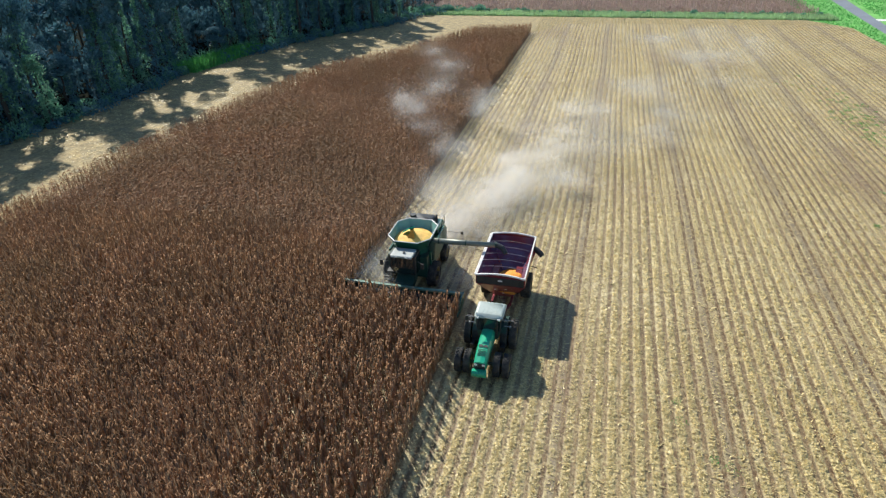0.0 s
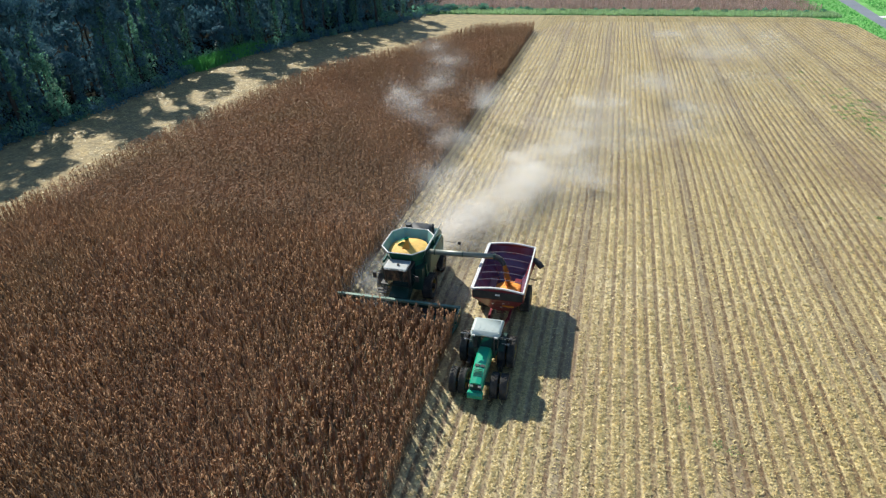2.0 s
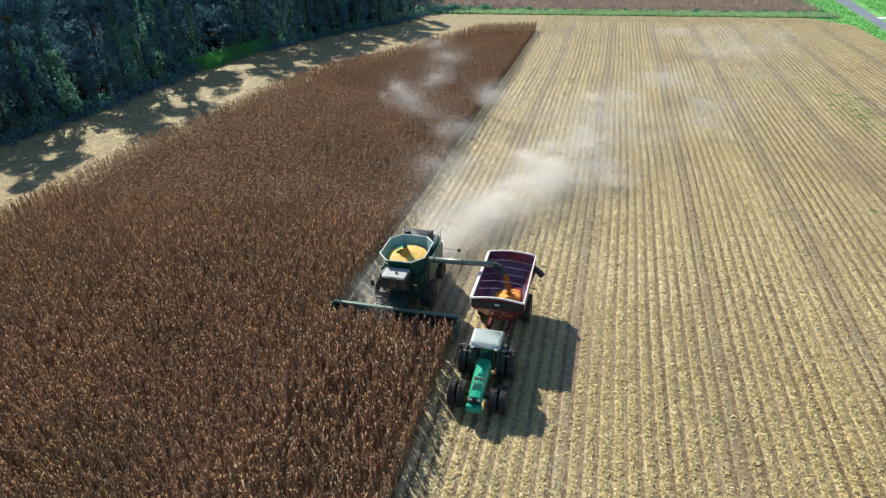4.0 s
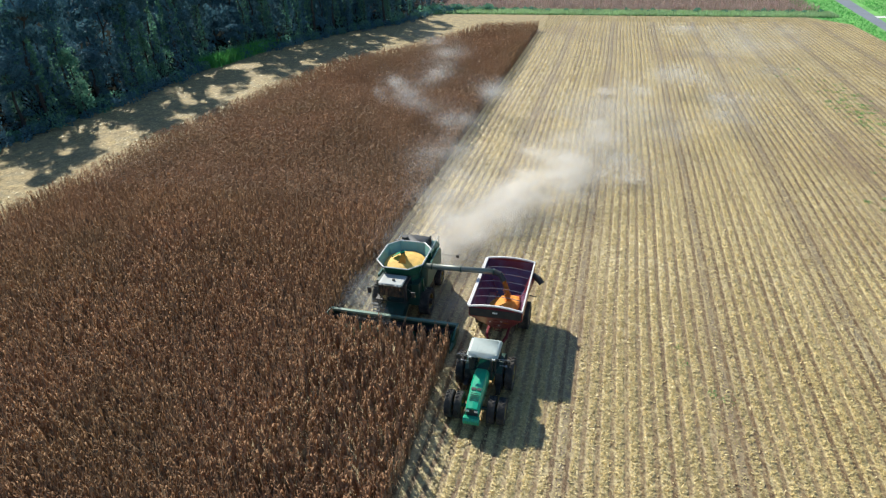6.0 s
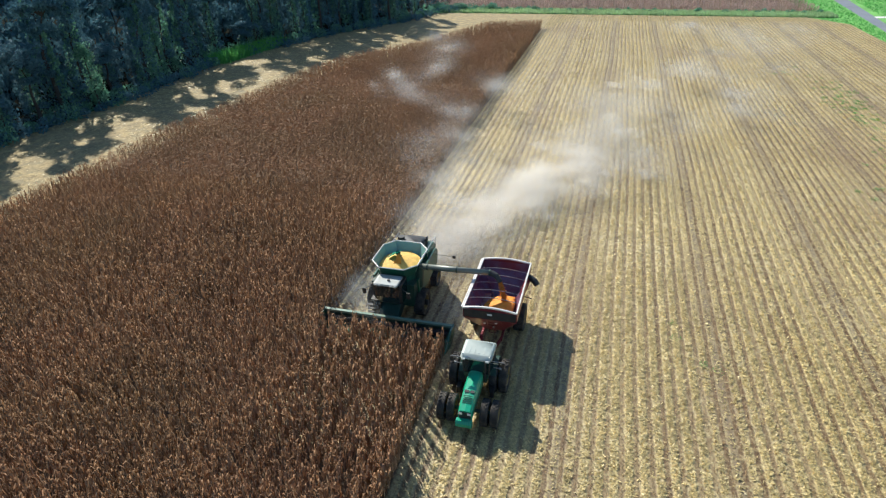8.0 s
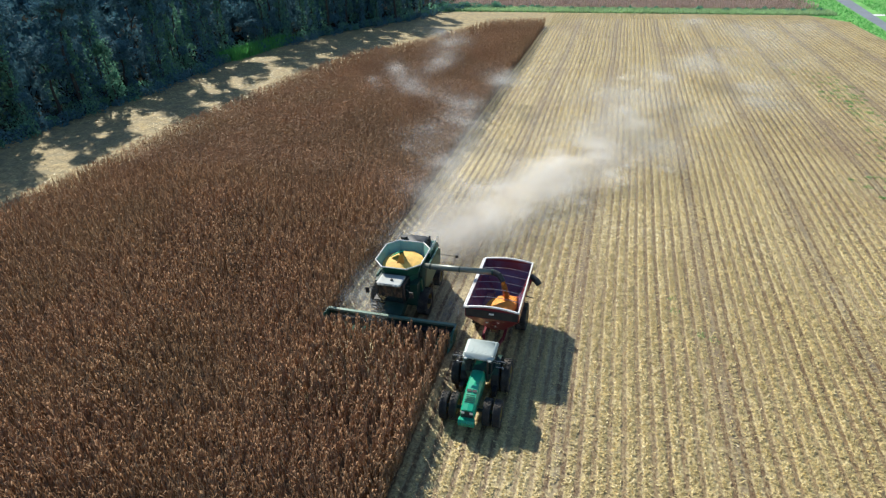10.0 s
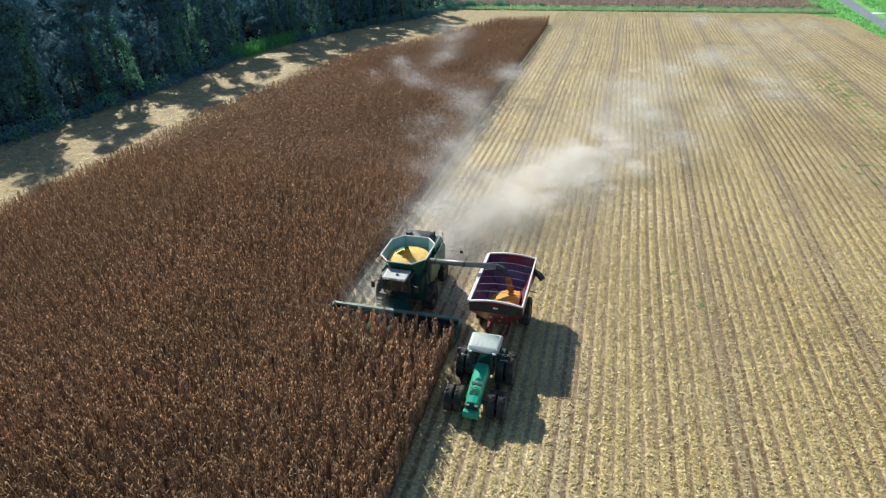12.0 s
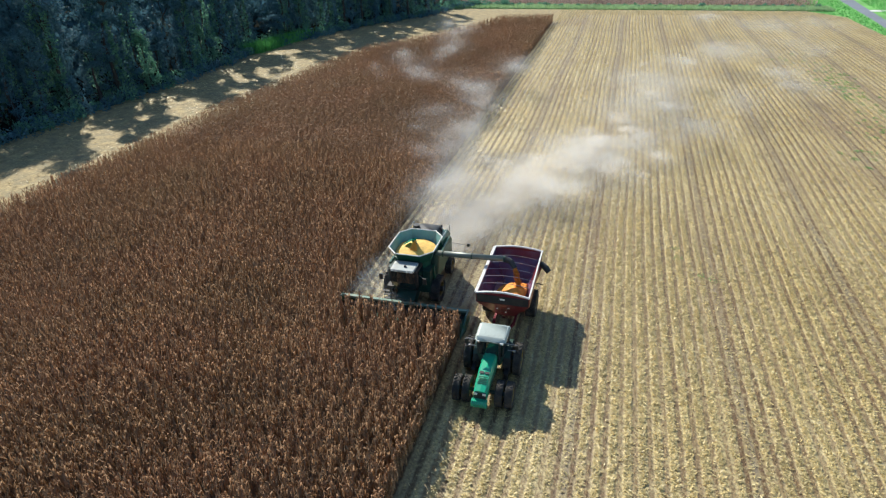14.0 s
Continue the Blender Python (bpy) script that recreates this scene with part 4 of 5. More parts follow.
# ---- tractor ----
def tractor():
    t = thing("tractor", "green row-crop tractor with white cab roof and dual wheels", "tractor")
    bm = bmesh.new()
    hull(bm, [(sx * x, y, z) for sx in (-1, 1) for x, y, z in ((0.32, -3.9, 0.75), (0.34, 0.6, 0.65), (0.36, -3.9, 1.15), (0.5, 0.6, 1.35))])
    part("chassis", bm, BLACK, t)
    # hood, narrow and sloping to the nose
    bm = bmesh.new()
    sec = [(-1.15, 0.44, 2.06, 1.2), (-2.3, 0.43, 1.98, 1.15), (-3.4, 0.41, 1.8, 1.05), (-4.05, 0.38, 1.6, 1.0)]
    rows = []
    for y, w, z, b in sec:
        rows.append([bm.verts.new(p) for p in ((-w, y, b), (-w, y, z - 0.22), (-w * 0.72, y, z - 0.03), (0, y, z), (w * 0.72, y, z - 0.03), (w, y, z - 0.22), (w, y, b))])
    for p, q in zip(rows, rows[1:]):
        for i in range(6):
            bm.faces.new((p[i], p[i + 1], q[i + 1], q[i]))
    bm.faces.new(rows[0])
    bm.faces.new(rows[-1][::-1])
    bmesh.ops.recalc_face_normals(bm, faces=bm.faces[:])
    hood = part("hood", bm, BRIGHT, t, "bright green sloping hood")
    for x0, x1 in ((-0.29, -0.03), (0.03, 0.29)):
        bm = bmesh.new()
        panel(bm, [(x0, -2.92, 1.895), (x1, -2.92, 1.895), (x1, -2.75, 1.925), (x0, -2.75, 1.925)], 0.02)
        part("hood_vent", bm, BLACK, hood)
    bm = bmesh.new()
    for i in range(5):
        y = -3.2 - i * 0.1
        panel(bm, [(-0.26, y, 1.875 - i * 0.035), (0.26, y, 1.875 - i * 0.035), (0.26, y + 0.05, 1.89 - i * 0.035), (-0.26, y + 0.05, 1.89 - i * 0.035)], 0.015)
    part("hood_screen", bm, GREEN, hood)
    bm = bmesh.new()
    panel(bm, [(-0.34, -4.06, 1.05), (0.34, -4.06, 1.05), (0.34, -4.06, 1.5), (-0.34, -4.06, 1.5)], 0.03)
    part("grille", bm, BLACK, hood, "black front grille")
    for sx in (-1, 1):
        bm = bmesh.new()
        box(bm, sx * 0.24 - 0.1, sx * 0.24 + 0.1, -4.12, -4.07, 1.34, 1.48, 0.015)
        part("headlight", bm, LAMP, hood)
        bm = bmesh.new()
        panel(bm, [(sx * 0.45, -1.3, 1.45), (sx * 0.43, -3.7, 1.25), (sx * 0.43, -3.7, 1.3), (sx * 0.45, -1.3, 1.5)], 0.012 * sx)
        part("hood_stripe", bm, YELLOW, hood)
    # front weights
    for i in range(8):
        x = -0.4 + i * 0.114
        bm = bmesh.new()
        hull(bm, [(xx, y, z) for xx in (x - 0.048, x + 0.048) for y, z in ((-4.1, 0.6), (-4.42, 0.72), (-4.48, 0.98), (-4.36, 1.1), (-4.1, 1.08))])
        part("front_weight", bm, BRIGHT, t, "green suitcase weight")
    # cab
    bm = bmesh.new()
    hull(bm, [(sx * x, y, z) for sx in (-1, 1) for x, y, z in ((0.6, -1.2, 1.25), (0.85, 0.2, 1.25), (0.75, -1.25, 1.9), (0.88, 0.3, 1.9))])
    part("cab_base", bm, DEEP, t)
    for sx in (-1, 1):
        for a, b in (((0.74, -1.2), (0.8, -1.15)), ((0.88, -0.3), (0.88, -0.35)), ((0.86, 0.25), (0.82, 0.15))):
            bm = bmesh.new()
            rod(bm, (sx * a[0], a[1], 1.9), (sx * b[0], b[1], 2.95), 0.045, None, 8)
            part("cab_post", bm, BLACK, t)
    bm = bmesh.new()
    panel(bm, [(-0.72, -1.21, 1.92), (0.72, -1.21, 1.92), (0.77, -1.16, 2.92), (-0.77, -1.16, 2.92)], 0.012)
    part("windscreen", bm, GLASS, t)
    bm = bmesh.new()
    panel(bm, [(-0.84, 0.26, 1.92), (0.84, 0.26, 1.92), (0.8, 0.16, 2.92), (-0.8, 0.16, 2.92)], 0.012)
    part("rear_window", bm, GLASS, t)
    for sx in (-1, 1):
        bm = bmesh.new()
        panel(bm, [(sx * 0.76, -1.15, 1.92), (sx * 0.88, -0.33, 1.92), (sx * 0.88, -0.37, 2.92), (sx * 0.8, -1.12, 2.92)], 0.012)
        panel(bm, [(sx * 0.88, -0.27, 1.92), (sx * 0.86, 0.2, 1.92), (sx * 0.83, 0.12, 2.92), (sx * 0.88, -0.33, 2.92)], 0.012)
        part("side_window", bm, GLASS, t)
    bm = bmesh.new()
    hull(bm, [(sx * x, y, z) for sx in (-1, 1) for x, y, z in ((0.94, -1.3, 2.95), (0.98, 0.25, 2.95), (0.85, 0.42, 2.97), (0.8, -1.43, 2.97), (0.9, -1.26, 3.14), (0.92, 0.22, 3.16), (0.78, -1.17, 3.22), (0.8, 0.1, 3.24), (0.4, -1.47, 3.04))])
    bmesh.ops.bevel(bm, geom=bm.edges[:], offset=0.07, segments=3, affect="EDGES", profile=0.6)
    roof = part("cab_roof", bm, ROOF, t, "white rounded cab roof", True)
    for x in (-0.42, -0.14, 0.14, 0.42):
        bm = bmesh.new()
        box(bm, x - 0.04, x + 0.04, -1.05, -0.1, 3.212, 3.232, 0.008)
        part("roof_rib", bm, ROOF, roof)
    for sx in (-1, 1):
        bm = bmesh.new()
        box(bm, sx * 0.7 - 0.1, sx * 0.7 + 0.1, -1.49, -1.43, 2.96, 3.06, 0.01)
        part("work_light", bm, LAMP, roof)
        bm = bmesh.new()
        rod(bm, (sx * 0.85, -1.0, 2.75), (sx * 1.55, -0.95, 2.72), 0.022, None, 6)
        arm = part("mirror_arm", bm, STEEL, t)
        bm = bmesh.new()
        box(bm, sx * 1.5 - 0.11, sx * 1.5 + 0.11, -1.0, -0.93, 2.35, 2.68, 0.02)
        part("mirror", bm, BLACK, arm)
        bm = bmesh.new()
        rod(bm, (sx * 0.95, -0.75, 2.1), (sx * 1.35, -0.75, 2.1), 0.03, None, 6)
        box(bm, sx * 1.35 - 0.06, sx * 1.35 + 0.06, -0.8, -0.72, 2.03, 2.15, 0.01)
        part("side_lamp", bm, STEEL, t, "grey side lamp on an arm")
        # fenders over the rear wheels
        bm = bmesh.new()
        for i in range(7):
            a, b = radians(35 + i * 18), radians(53 + i * 18)
            r = 1.08
            hull(bm, [(sx * x, -math.cos(q) * rr, 0.98 + math.sin(q) * rr) for x in (0.62, 1.1) for q in (a, b) for rr in (r, r + 0.04)])
        part("rear_fender", bm, DEEP, t)
        bm = bmesh.new()
        box(bm, sx * 0.98 - 0.1, sx * 0.98 + 0.1, -0.6, -1.5, 0.5, 0.9, 0.03)
        part("fuel_tank_step", bm, BLACK, t)
    bm = bmesh.new()
    rod(bm, (0.56, -1.3, 1.6), (0.56, -1.3, 3.0), 0.06, None, 12)
    rod(bm, (0.56, -1.3, 3.0), (0.6, -1.22, 3.12), 0.055, None, 12)
    part("exhaust_pipe", bm, BLACK, t)
    bm = bmesh.new()
    rod(bm, (-1.7, 0, 0.98), (1.7, 0, 0.98), 0.13)
    part("rear_axle", bm, DEEP, t)
    bm = bmesh.new()
    rod(bm, (-1.6, -3.05, 0.76), (1.6, -3.05, 0.76), 0.11)
    part("front_axle", bm, DEEP, t)
    bm = bmesh.new()
    hull(bm, [(sx * 0.12, y, z) for sx in (-1, 1) for y, z in ((0.5, 0.55), (0.5, 0.7), (1.45, 0.5), (1.45, 0.6))])
    part("drawbar", bm, BLACK, t)
    for sx in (-1, 1):
        for x in (0.92, 1.5):
            wheel(t, sx * x, 0, 1.0, 0.48)
        for x in (0.95, 1.52):
            wheel(t, sx * x, -3.05, 0.77, 0.44)
    return t


# ---- grain cart ----
def grain_cart():
    g = thing("grain_cart", "dark red grain cart with white rim and open hopper", "grain cart")
    W, L, T = 1.7, 3.15, 3.38
    top = [(-W, -L, T), (W, -L, T), (W, L, T), (-W, L, T)]
    mid = [(-W, -L, 2.75), (W, -L, 2.75), (W, L, 2.75), (-W, L, 2.75)]
    low = [(-0.55, -1.7, 0.95), (0.55, -1.7, 0.95), (0.55, 1.7, 0.95), (-0.55, 1.7, 0.95)]
    for i in range(4):
        j = (i + 1) % 4
        bm = bmesh.new()
        panel(bm, [mid[i], mid[j], top[j], top[i]], 0.035)
        side = part("hopper_wall", bm, RED, g)
        bm = bmesh.new()
        panel(bm, [low[i], low[j], mid[j], mid[i]], 0.035)
        part("hopper_slope", bm, RED, g)
        # lining seen from above
        bm = bmesh.new()
        s = 0.975
        q = [Vector((p[0] * s, p[1] * 0.985, p[2] - 0.01)) for p in (mid[i], mid[j], top[j], top[i])]
        panel(bm, q, -0.012)
        q = [Vector((p[0] * s, p[1] * 0.985, p[2] + 0.03)) for p in (low[i], low[j], mid[j], mid[i])]
        panel(bm, q, -0.012)
        part("lining", bm, INNER, side, "worn dark lining with a bluish reflection in its colour")
        bm = bmesh.new()
        a, b = Vector(top[i]), Vector(top[j])
        d = (b - a).normalized() * 0.06
        if abs(d.x) > 0:
            # the ends rise in a low arch, with a plate that fills it
            arch = [(-W - 0.06 + (2 * W + 0.12) * k / 12, T + 0.2 * math.sin(math.pi * k / 12)) for k in range(13)]
            for (xa, za), (xb, zb) in zip(arch, arch[1:]):
                hull(bm, [(x, a.y + e, z + h) for x, z in ((xa, za), (xb, zb)) for e in (-0.05, 0.05) for h in (0, 0.1)])
            fill = bmesh.new()
            panel(fill, [(x, a.y - 0.015, max(z, T + 0.001)) for x, z in arch[1:-1]] + [(W - 0.2, a.y - 0.015, T - 0.04), (-W + 0.2, a.y - 0.015, T - 0.04)], 0.03)
            part("end_plate", fill, RED, side)
        else:
            box(bm, a.x - 0.05, a.x + 0.05, min(a.y, b.y) + 0.055, max(a.y, b.y) - 0.055, T, T + 0.11, 0.02)
        part("rim_rail", bm, WHITE, g, "white-edged top rail")
        # ribs
        n = 3 if i % 2 == 0 else 6
        for k in range(1, n):
            u = k / n
            p, q2 = Vector(mid[i]).lerp(Vector(mid[j]), u), Vector(low[i]).lerp(Vector(low[j]), u)
            bm = bmesh.new()
            rod(bm, p, q2, 0.05, None, 6)
            part("hopper_rib", bm, RED, g)
    bm = bmesh.new()
    panel(bm, [(-0.55, -1.7, 0.95), (0.55, -1.7, 0.95), (0.55, 1.7, 0.95), (-0.55, 1.7, 0.95)], 0.04)
    part("hopper_floor", bm, INNER, g)
    # arched bows of the rolled-back cover
    for y in (-1.9, -0.95, 0.0, 0.95, 1.9):
        bm = bmesh.new()
        p = [(-W + 2 * W * k / 8, y, T - 0.02 + 0.2 * math.sin(math.pi * k / 8)) for k in range(9)]
        for a, b in zip(p, p[1:]):
            rod(bm, a, b, 0.02, None, 6)
        part("cover_bow", bm, STEEL, g, "thin steel cover bow")
    bm = bmesh.new()
    rod(bm, (-W - 0.11, -3.1, T + 0.05), (-W - 0.11, 3.1, T + 0.05), 0.055, None, 10)
    part("rolled_cover", bm, WHITE, g, "rolled pale cover along the rail")
    # dark front apron with a plate, ladder and lights
    bm = bmesh.new()
    box(bm, -W * 0.98, W * 0.98, -3.235, -3.19, 2.8, 3.36, 0.01)
    apron = part("front_apron", bm, BLACK, g, "dark front apron")
    bm = bmesh.new()
    box(bm, -0.16, 0.16, -3.25, -3.238, 3.1, 3.22)
    part("name_plate", bm, WHITE, apron)
    bm = bmesh.new()
    for x in (-0.2, 0.2):
        rod(bm, (x, -3.1, 2.7), (x, -2.0, 0.9), 0.025, None, 6)
    for k in range(6):
        u = k / 5
        rod(bm, (-0.2, -3.1 + 1.1 * u, 2.7 - 1.8 * u), (0.2, -3.1 + 1.1 * u, 2.7 - 1.8 * u), 0.02, None, 6)
    part("ladder", bm, RED, g)
    for x, y, z in ((-0.42, -2.62, 2.06), (0.35, -2.75, 2.26), (0.16, -2.45, 1.72), (0.72, -2.9, 2.5)):
        bm = bmesh.new()
        box(bm, x - 0.07, x + 0.07, y - 0.06, y - 0.045, z - 0.05, z + 0.05)
        part("reflector", bm, WHITE, g, "small pale reflector plate")
    # frame, tongue, axle
    bm = bmesh.new()
    for sx in (-1, 1):
        hull(bm, [(sx * x, y, z) for x in (0.6, 0.75) for y, z in ((-2.6, 0.75), (-2.6, 0.95), (2.4, 0.75), (2.4, 0.95))])
    box(bm, -1.5, 1.5, -0.18, 0.18, 0.78, 0.98)
    part("frame", bm, RED, g)
    bm = bmesh.new()
    for sx in (-1, 1):
        hull(bm, [(sx * 0.6, -2.4, 0.75), (sx * 0.75, -2.4, 0.75), (sx * 0.6, -2.4, 0.95), (sx * 0.75, -2.4, 0.95), (sx * 0.03, -4.55, 0.52), (sx * 0.16, -4.55, 0.52), (sx * 0.03, -4.55, 0.66), (sx * 0.16, -4.55, 0.66)])
    part("tongue", bm, RED, g)
    for sx in (-1, 1):
        bm = bmesh.new()
        hull(bm, [(sx * x, y, z) for x in (0.62, 1.1) for y, z in ((-0.35, 0.95), (0.35, 0.95), (-0.9, 2.0), (0.9, 2.0))])
        part("axle_bracket", bm, RED, g)
        wheel(g, sx * 1.5, 0.15, 0.95, 0.72, 22)
        bm = bmesh.new()
        box(bm, sx * 1.55 - 0.08, sx * 1.55 + 0.08, 3.2, 3.24, 2.5, 2.62)
        part("tail_lamp", bm, AMBER, g)
    # folded discharge auger on the far corner, and its hydraulic ram
    bm = bmesh.new()
    rod(bm, (0.9, -0.6, 0.7), (1.75, 1.9, 3.05), 0.2, None, 16)
    fold = part("discharge_auger", bm, RED, g)
    bm = bmesh.new()
    rod(bm, (1.75, 1.9, 3.15), (2.2, 1.65, 2.98), 0.2, 0.22, 16)
    rod(bm, (2.15, 1.68, 3.0), (2.42, 1.52, 2.76), 0.23, 0.2, 16)
    part("discharge_spout", bm, BLACK, fold, "black folded discharge spout")
    bm = bmesh.new()
    rod(bm, (1.7, 0.3, 2.5), (2.2, 0.25, 2.45), 0.035, None, 8)
    part("hydraulic_ram", bm, BLACK, g)
    # grain lying in the hopper, kept below its sloping lining, and the cone that grows under the spout
    bm = bmesh.new()
    rng = np.random.default_rng(5)
    nx, ny = 26, 44
    grid = []
    for j in range(ny):
        row = []
        for i in range(nx):
            x, y = -1.6 + 3.2 * i / (nx - 1), -3.0 + 6.0 * j / (ny - 1)
            wall = 2.75 - 1.8 * min((1.66 - abs(x)) / 1.15, (3.1 - abs(y)) / 1.45)
            d = math.hypot((x - 0.75) * 1.1, (y + 1.0) * 0.75)
            z = 1.98 - 0.4 * d + 0.06 * math.sin(x * 2.1 + y) + rng.normal(0, 0.015)
            row.append(bm.verts.new((x, y, max(z, wall - 0.03))))
        grid.append(row)
    for j in range(ny - 1):
        for i in range(nx - 1):
            bm.faces.new((grid[j][i], grid[j][i + 1], grid[j + 1][i + 1], grid[j + 1][i]))
    tagged(part("grain", bm, FRESH, g, "orange corn grain lying in the hopper", True), kind="stuff")
    bm = bmesh.new()
    prev = None
    for k in range(7):
        u = 1 - k / 7
        ring = []
        for a in np.linspace(0, 2 * math.pi, 25)[:-1]:
            z = 2.68 - 0.58 * u + rng.normal(0, 0.012)
            wall = min(1.6, 0.5 + 1.15 * (z - 1.25) / 1.8)
            ring.append(bm.verts.new((min(0.6 + math.cos(a) * 1.5 * u, wall), -0.95 + math.sin(a) * 1.7 * u, z)))
        if prev:
            for i in range(24):
                bm.faces.new((prev[i], prev[(i + 1) % 24], ring[(i + 1) % 24], ring[i]))
        prev = ring
    bm.faces.new(prev)
    heap = tagged(part("grain_cone", bm, FRESH, g, "cone of fresh orange grain under the spout", True), kind="stuff")
    return g, heap


def grain_stream():
    """Grain falling from the spout: a bundle of kernels thrown in an arc."""
    rng = np.random.default_rng(12)
    n = 2600
    u = rng.uniform(0, 1, n)
    p = np.stack([0.1 + 0.42 * u + rng.normal(0, 0.05 + 0.06 * u, n), -0.55 * u + rng.normal(0, 0.05 + 0.06 * u, n), -1.25 * u ** 1.3 + rng.normal(0, 0.03, n)], 1)
    m = np.zeros((n, 4, 4))
    m[:, :3, :3] = np.eye(3) * rng.uniform(0.7, 1.3, n)[:, None, None]
    m[:, :3, 3] = p
    m[:, 3, 3] = 1
    return stuff("grain_stream", many("grain_stream", leaf_kinds(rng, 10, 0.045), rng.integers(0, 10, n), m, FRESH), "orange corn grain falling from the spout", "grain")


# ---- dust ----
def puff_mesh(seed, count, size, stretch, material=None):
    rng = np.random.default_rng(seed)
    # a winding chain of lumps, some thick and some thin
    lumps = np.cumsum(rng.normal(0, 0.5, (10, 3)), axis=0)
    lumps = (lumps - lumps.mean(axis=0)) * stretch
    pick = rng.integers(0, 10, count)
    c = lumps[pick] + rng.normal(0, 1, (count, 3)) * stretch * rng.uniform(0.25, 0.7, 10)[pick][:, None]
    m = np.zeros((count, 4, 4))
    m[:, :3, :3] = np.eye(3) * rng.uniform(0.6, 1.4, count)[:, None, None]
    m[:, :3, 3] = c
    m[:, 3, 3] = 1
    kinds = []
    for _ in range(12):
        q = Euler(rng.uniform(0, 6.28, 3)).to_matrix()
        kinds.append((np.array([q @ (Vector(p) * size) for p in ((1, 0, 0), (-0.5, 0.87, 0), (-0.5, -0.87, 0))]), np.array([(0, 1, 2)])))
    return many("dust_puff", kinds, rng.integers(0, 12, count), m, material or DUST)


def dust():
    rng = np.random.default_rng(77)
    thick = [puff_mesh(i, 5000, 0.078, np.array((1.35, 1.8, 0.6))) for i in range(4)]
    GREY = mat("fine_grey_dust", (0.70, 0.69, 0.68), 1.0, vary=0.05, scale=0.3, through_light=0.6)
    veil(GREY, 0.026)
    thin = [puff_mesh(20 + i, 8500, 0.125, np.array((1.7, 2.6, 1.2)), GREY) for i in range(4)]
    wide = [puff_mesh(40 + i, 7000, 0.135, np.array((3.4, 4.8, 1.0)), HAZE) for i in range(3)]
    out = []

    def puff(me, start, drift, label="pale dust drifting behind the combine", settle=8.0):
        ob = tagged(new("dust_puff", me), label, "dust", "dust behind the combine", "stuff")
        out.append((ob, start, drift, rng.uniform(0, 360), settle))

    t = -15.0
    while t < 14:
        puff(thick[rng.integers(0, 4)], t, (0.75 + rng.normal(0, 0.24), 0.3 + rng.normal(0, 0.3), 0.02 + abs(rng.normal(0, 0.05))))
        t += 0.33 if t > -7 else 0.8
    t = -44.0
    while t < 12:
        puff(wide[rng.integers(0, 3)], t, (0.8 + rng.normal(0, 0.2), 0.3 + rng.normal(0, 0.2), 0.03 + abs(rng.normal(0, 0.04))), "broad thin veil of dust over the stubble", 45.0)
        t += 1.25 if t > -20 else 2.2
    t = -26.0
    while t < 14:
        puff(thin[rng.integers(0, 4)], t, (-0.3 + rng.normal(0, 0.2), 0.2 + rng.normal(0, 0.2), 0.14 + abs(rng.normal(0, 0.08))), "thin grey dust hanging along the corn's edge", 16.0)
        t += 1.7 if t < 3 else 0.55
    low = [puff_mesh(60 + i, 7000, 0.065, np.array((1.1, 1.4, 0.5)), SHADE_DUST) for i in range(2)]
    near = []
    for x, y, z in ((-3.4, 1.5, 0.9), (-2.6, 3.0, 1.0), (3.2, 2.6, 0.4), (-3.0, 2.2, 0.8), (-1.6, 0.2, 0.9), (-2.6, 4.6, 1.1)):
        ob = tagged(new("dust_puff", low[len(near) % 2]), "thin dust hanging round the header, greyed for the combine's shade", "dust", "dust behind the combine", "stuff")
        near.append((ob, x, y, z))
    return out, near


COMBINE, TRACTOR = combine(), tractor()
CART, HEAP = grain_cart()
STREAM = grain_stream()
PUFFS, HEADER_DUST = dust()

COMBINE_X, TRACTOR_Y, CART_Y, TOW = -10.25, 35.35, 41.5, 1.537


def combine_at(t):
    return COMBINE_X + 0.025 * t, HEADER_Y - SPEED * t


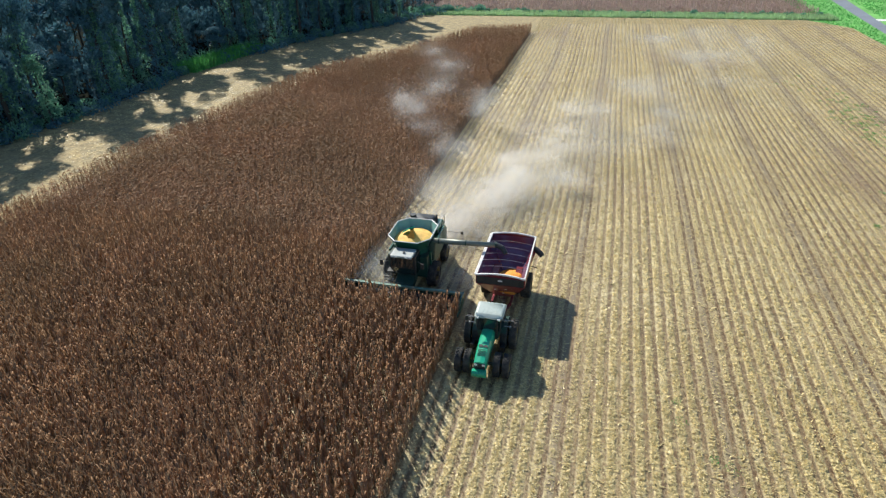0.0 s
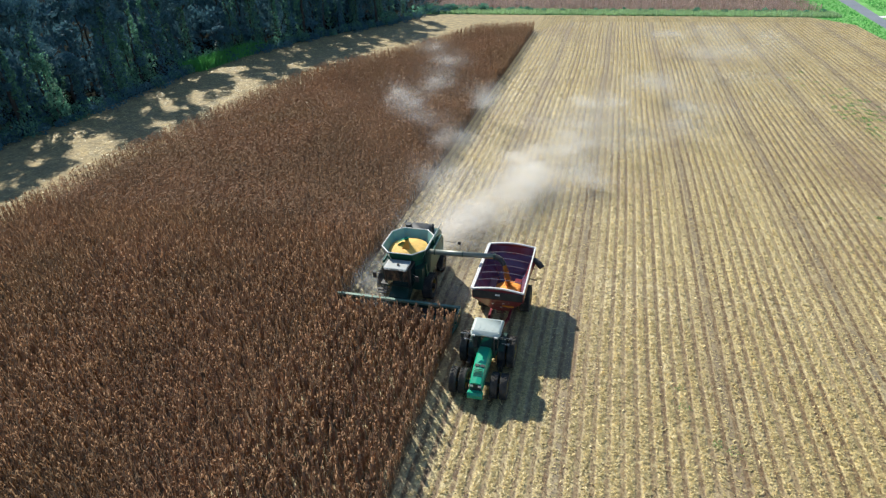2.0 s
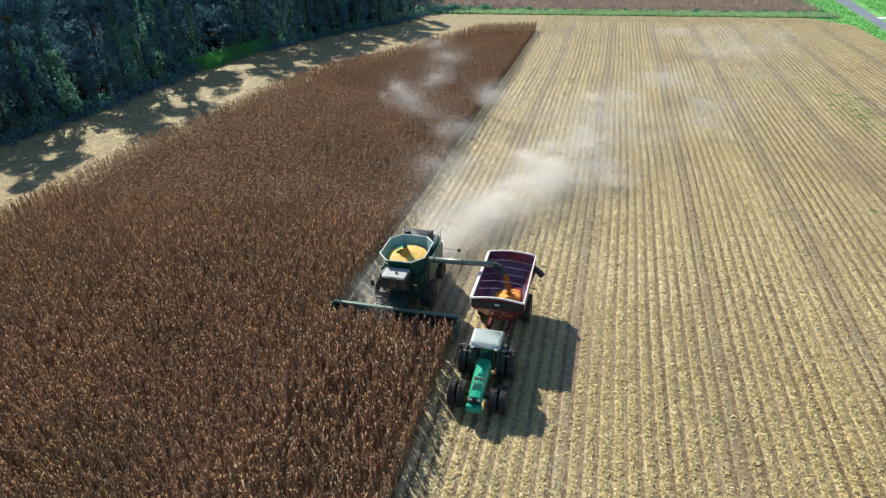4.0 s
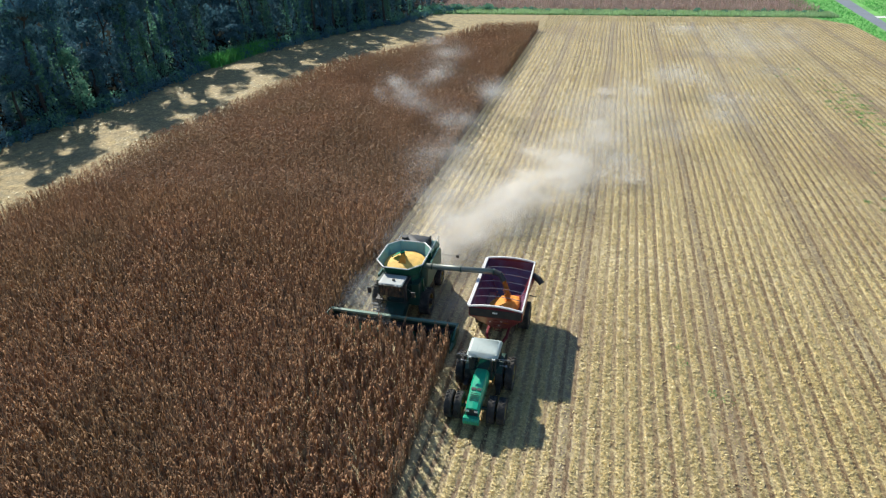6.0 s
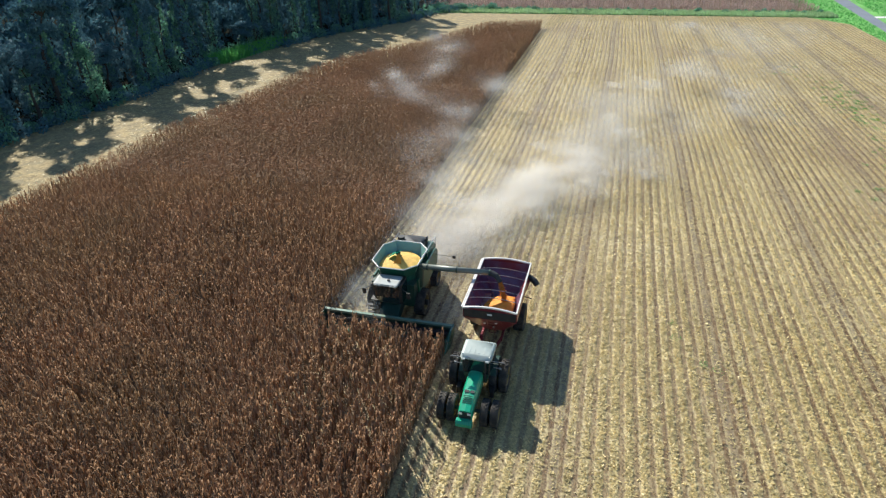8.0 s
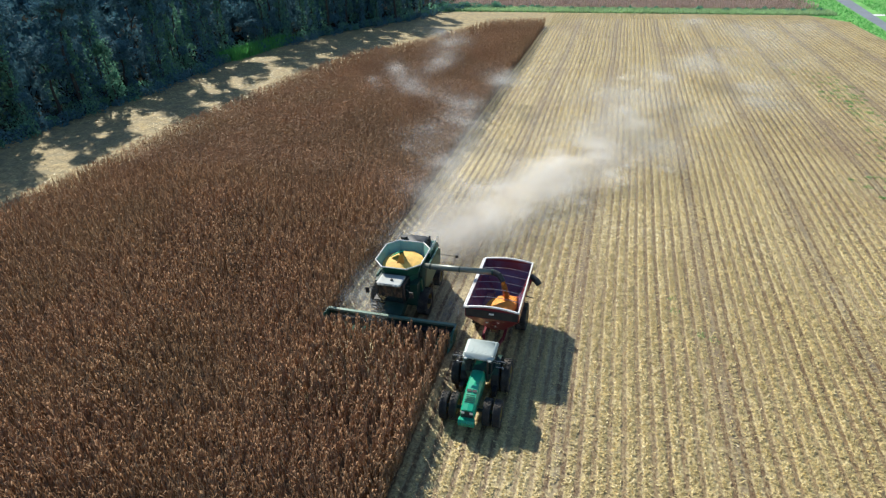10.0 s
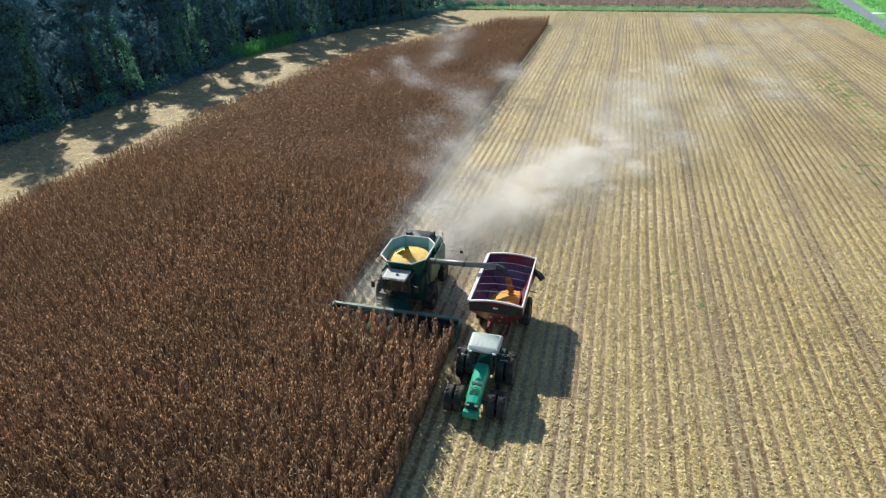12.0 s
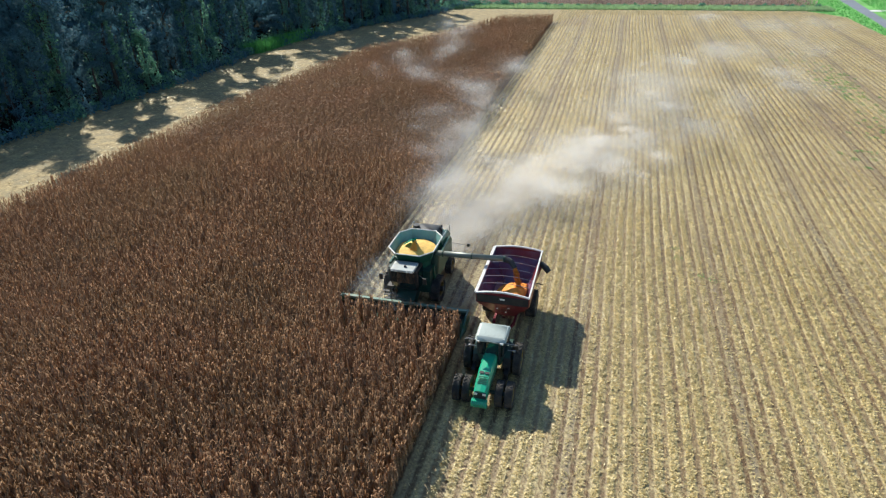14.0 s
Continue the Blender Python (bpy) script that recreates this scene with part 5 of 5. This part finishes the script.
def motions():
    times = [i * 0.35 for i in range(41)]
    walk(COMBINE, [(t, pose(*combine_at(t), 0)) for t in times])
    walk(TRACTOR, [(t, pose(-2.72 + 0.008 * t, TRACTOR_Y - TOW * t, 0)) for t in times])
    walk(CART, [(t, pose(-2.70, CART_Y - TOW * t, 0)) for t in times])
    for ob, x, y, r in WHEELS:
        v = SPEED if ob.parent == COMBINE else TOW
        flip = Matrix.Rotation(math.pi, 4, "Z") if x < 0 else Matrix.Identity(4)
        walk(ob, [(t, pose(x, y, r * 0.985, math.degrees(v * t / r)) @ flip) for t in times])
    walk(HEAP, [(t, pose(0, 0, -0.35 + 0.35 * min(1, t / 8) ** 0.8)) for t in times])
    # the grain lies in the tank until the auger starts, then falls from the spout
    rows = []
    for t in times:
        x, y = combine_at(t)
        if t < 0.3:
            rows.append((t, pose(x - 0.1, y + 3.6, 3.3)))
        else:
            rows.append((t, pose(x + 7.35, y + 2.1, 3.6)))
    walk(STREAM, rows)
    for ob, y in SLICES:
        cut = (HEADER_Y - CUT_LAG - y) / SPEED
        rows = [(0.0, 0.0)]
        for a, z in ((cut - 0.2, 0.0), (cut + 0.05, -0.9), (cut + 0.35, -2.25)):
            if 0.03 < a < 14:
                rows.append((a, z))
            elif a <= 0.03:
                rows[0] = (0.0, z)
        rows.append((14.0, rows[-1][1]))
        walk(ob, [(t, pose(0, y, z)) for t, z in rows])
    for ob, start, drift, turn, settle in PUFFS:
        rows = []
        for t in [i * 0.5 for i in range(29)]:
            age = t - start
            if age < 0:
                x, y = combine_at(t)
                rows.append((t, pose(x, y + 6.5, -4.5, 0, 0, turn)))
            else:
                x, y = combine_at(start)
                burst = 1 - math.exp(-age / 0.8)
                rows.append((t, pose(x + 0.3 + drift[0] * age, y + 8.0 + 1.0 * burst + drift[1] * age, 0.7 + 0.3 * burst + drift[2] * age - 0.2 * max(0.0, age - settle), 0, 0, turn + age * 3)))
        walk(ob, rows)
    for i, (ob, x, y, z) in enumerate(HEADER_DUST):
        rows = []
        for t in times:
            cx, cy = combine_at(t)
            rows.append((t, pose(cx + x + 0.3 * math.sin(t * 0.7 + i), cy + y + 0.3 * math.sin(t * 0.9 + 2 * i), z + 0.15 * math.sin(t + i), 0, 0, 20 * math.sin(t * 0.4 + i))))
        walk(ob, rows)


motions()
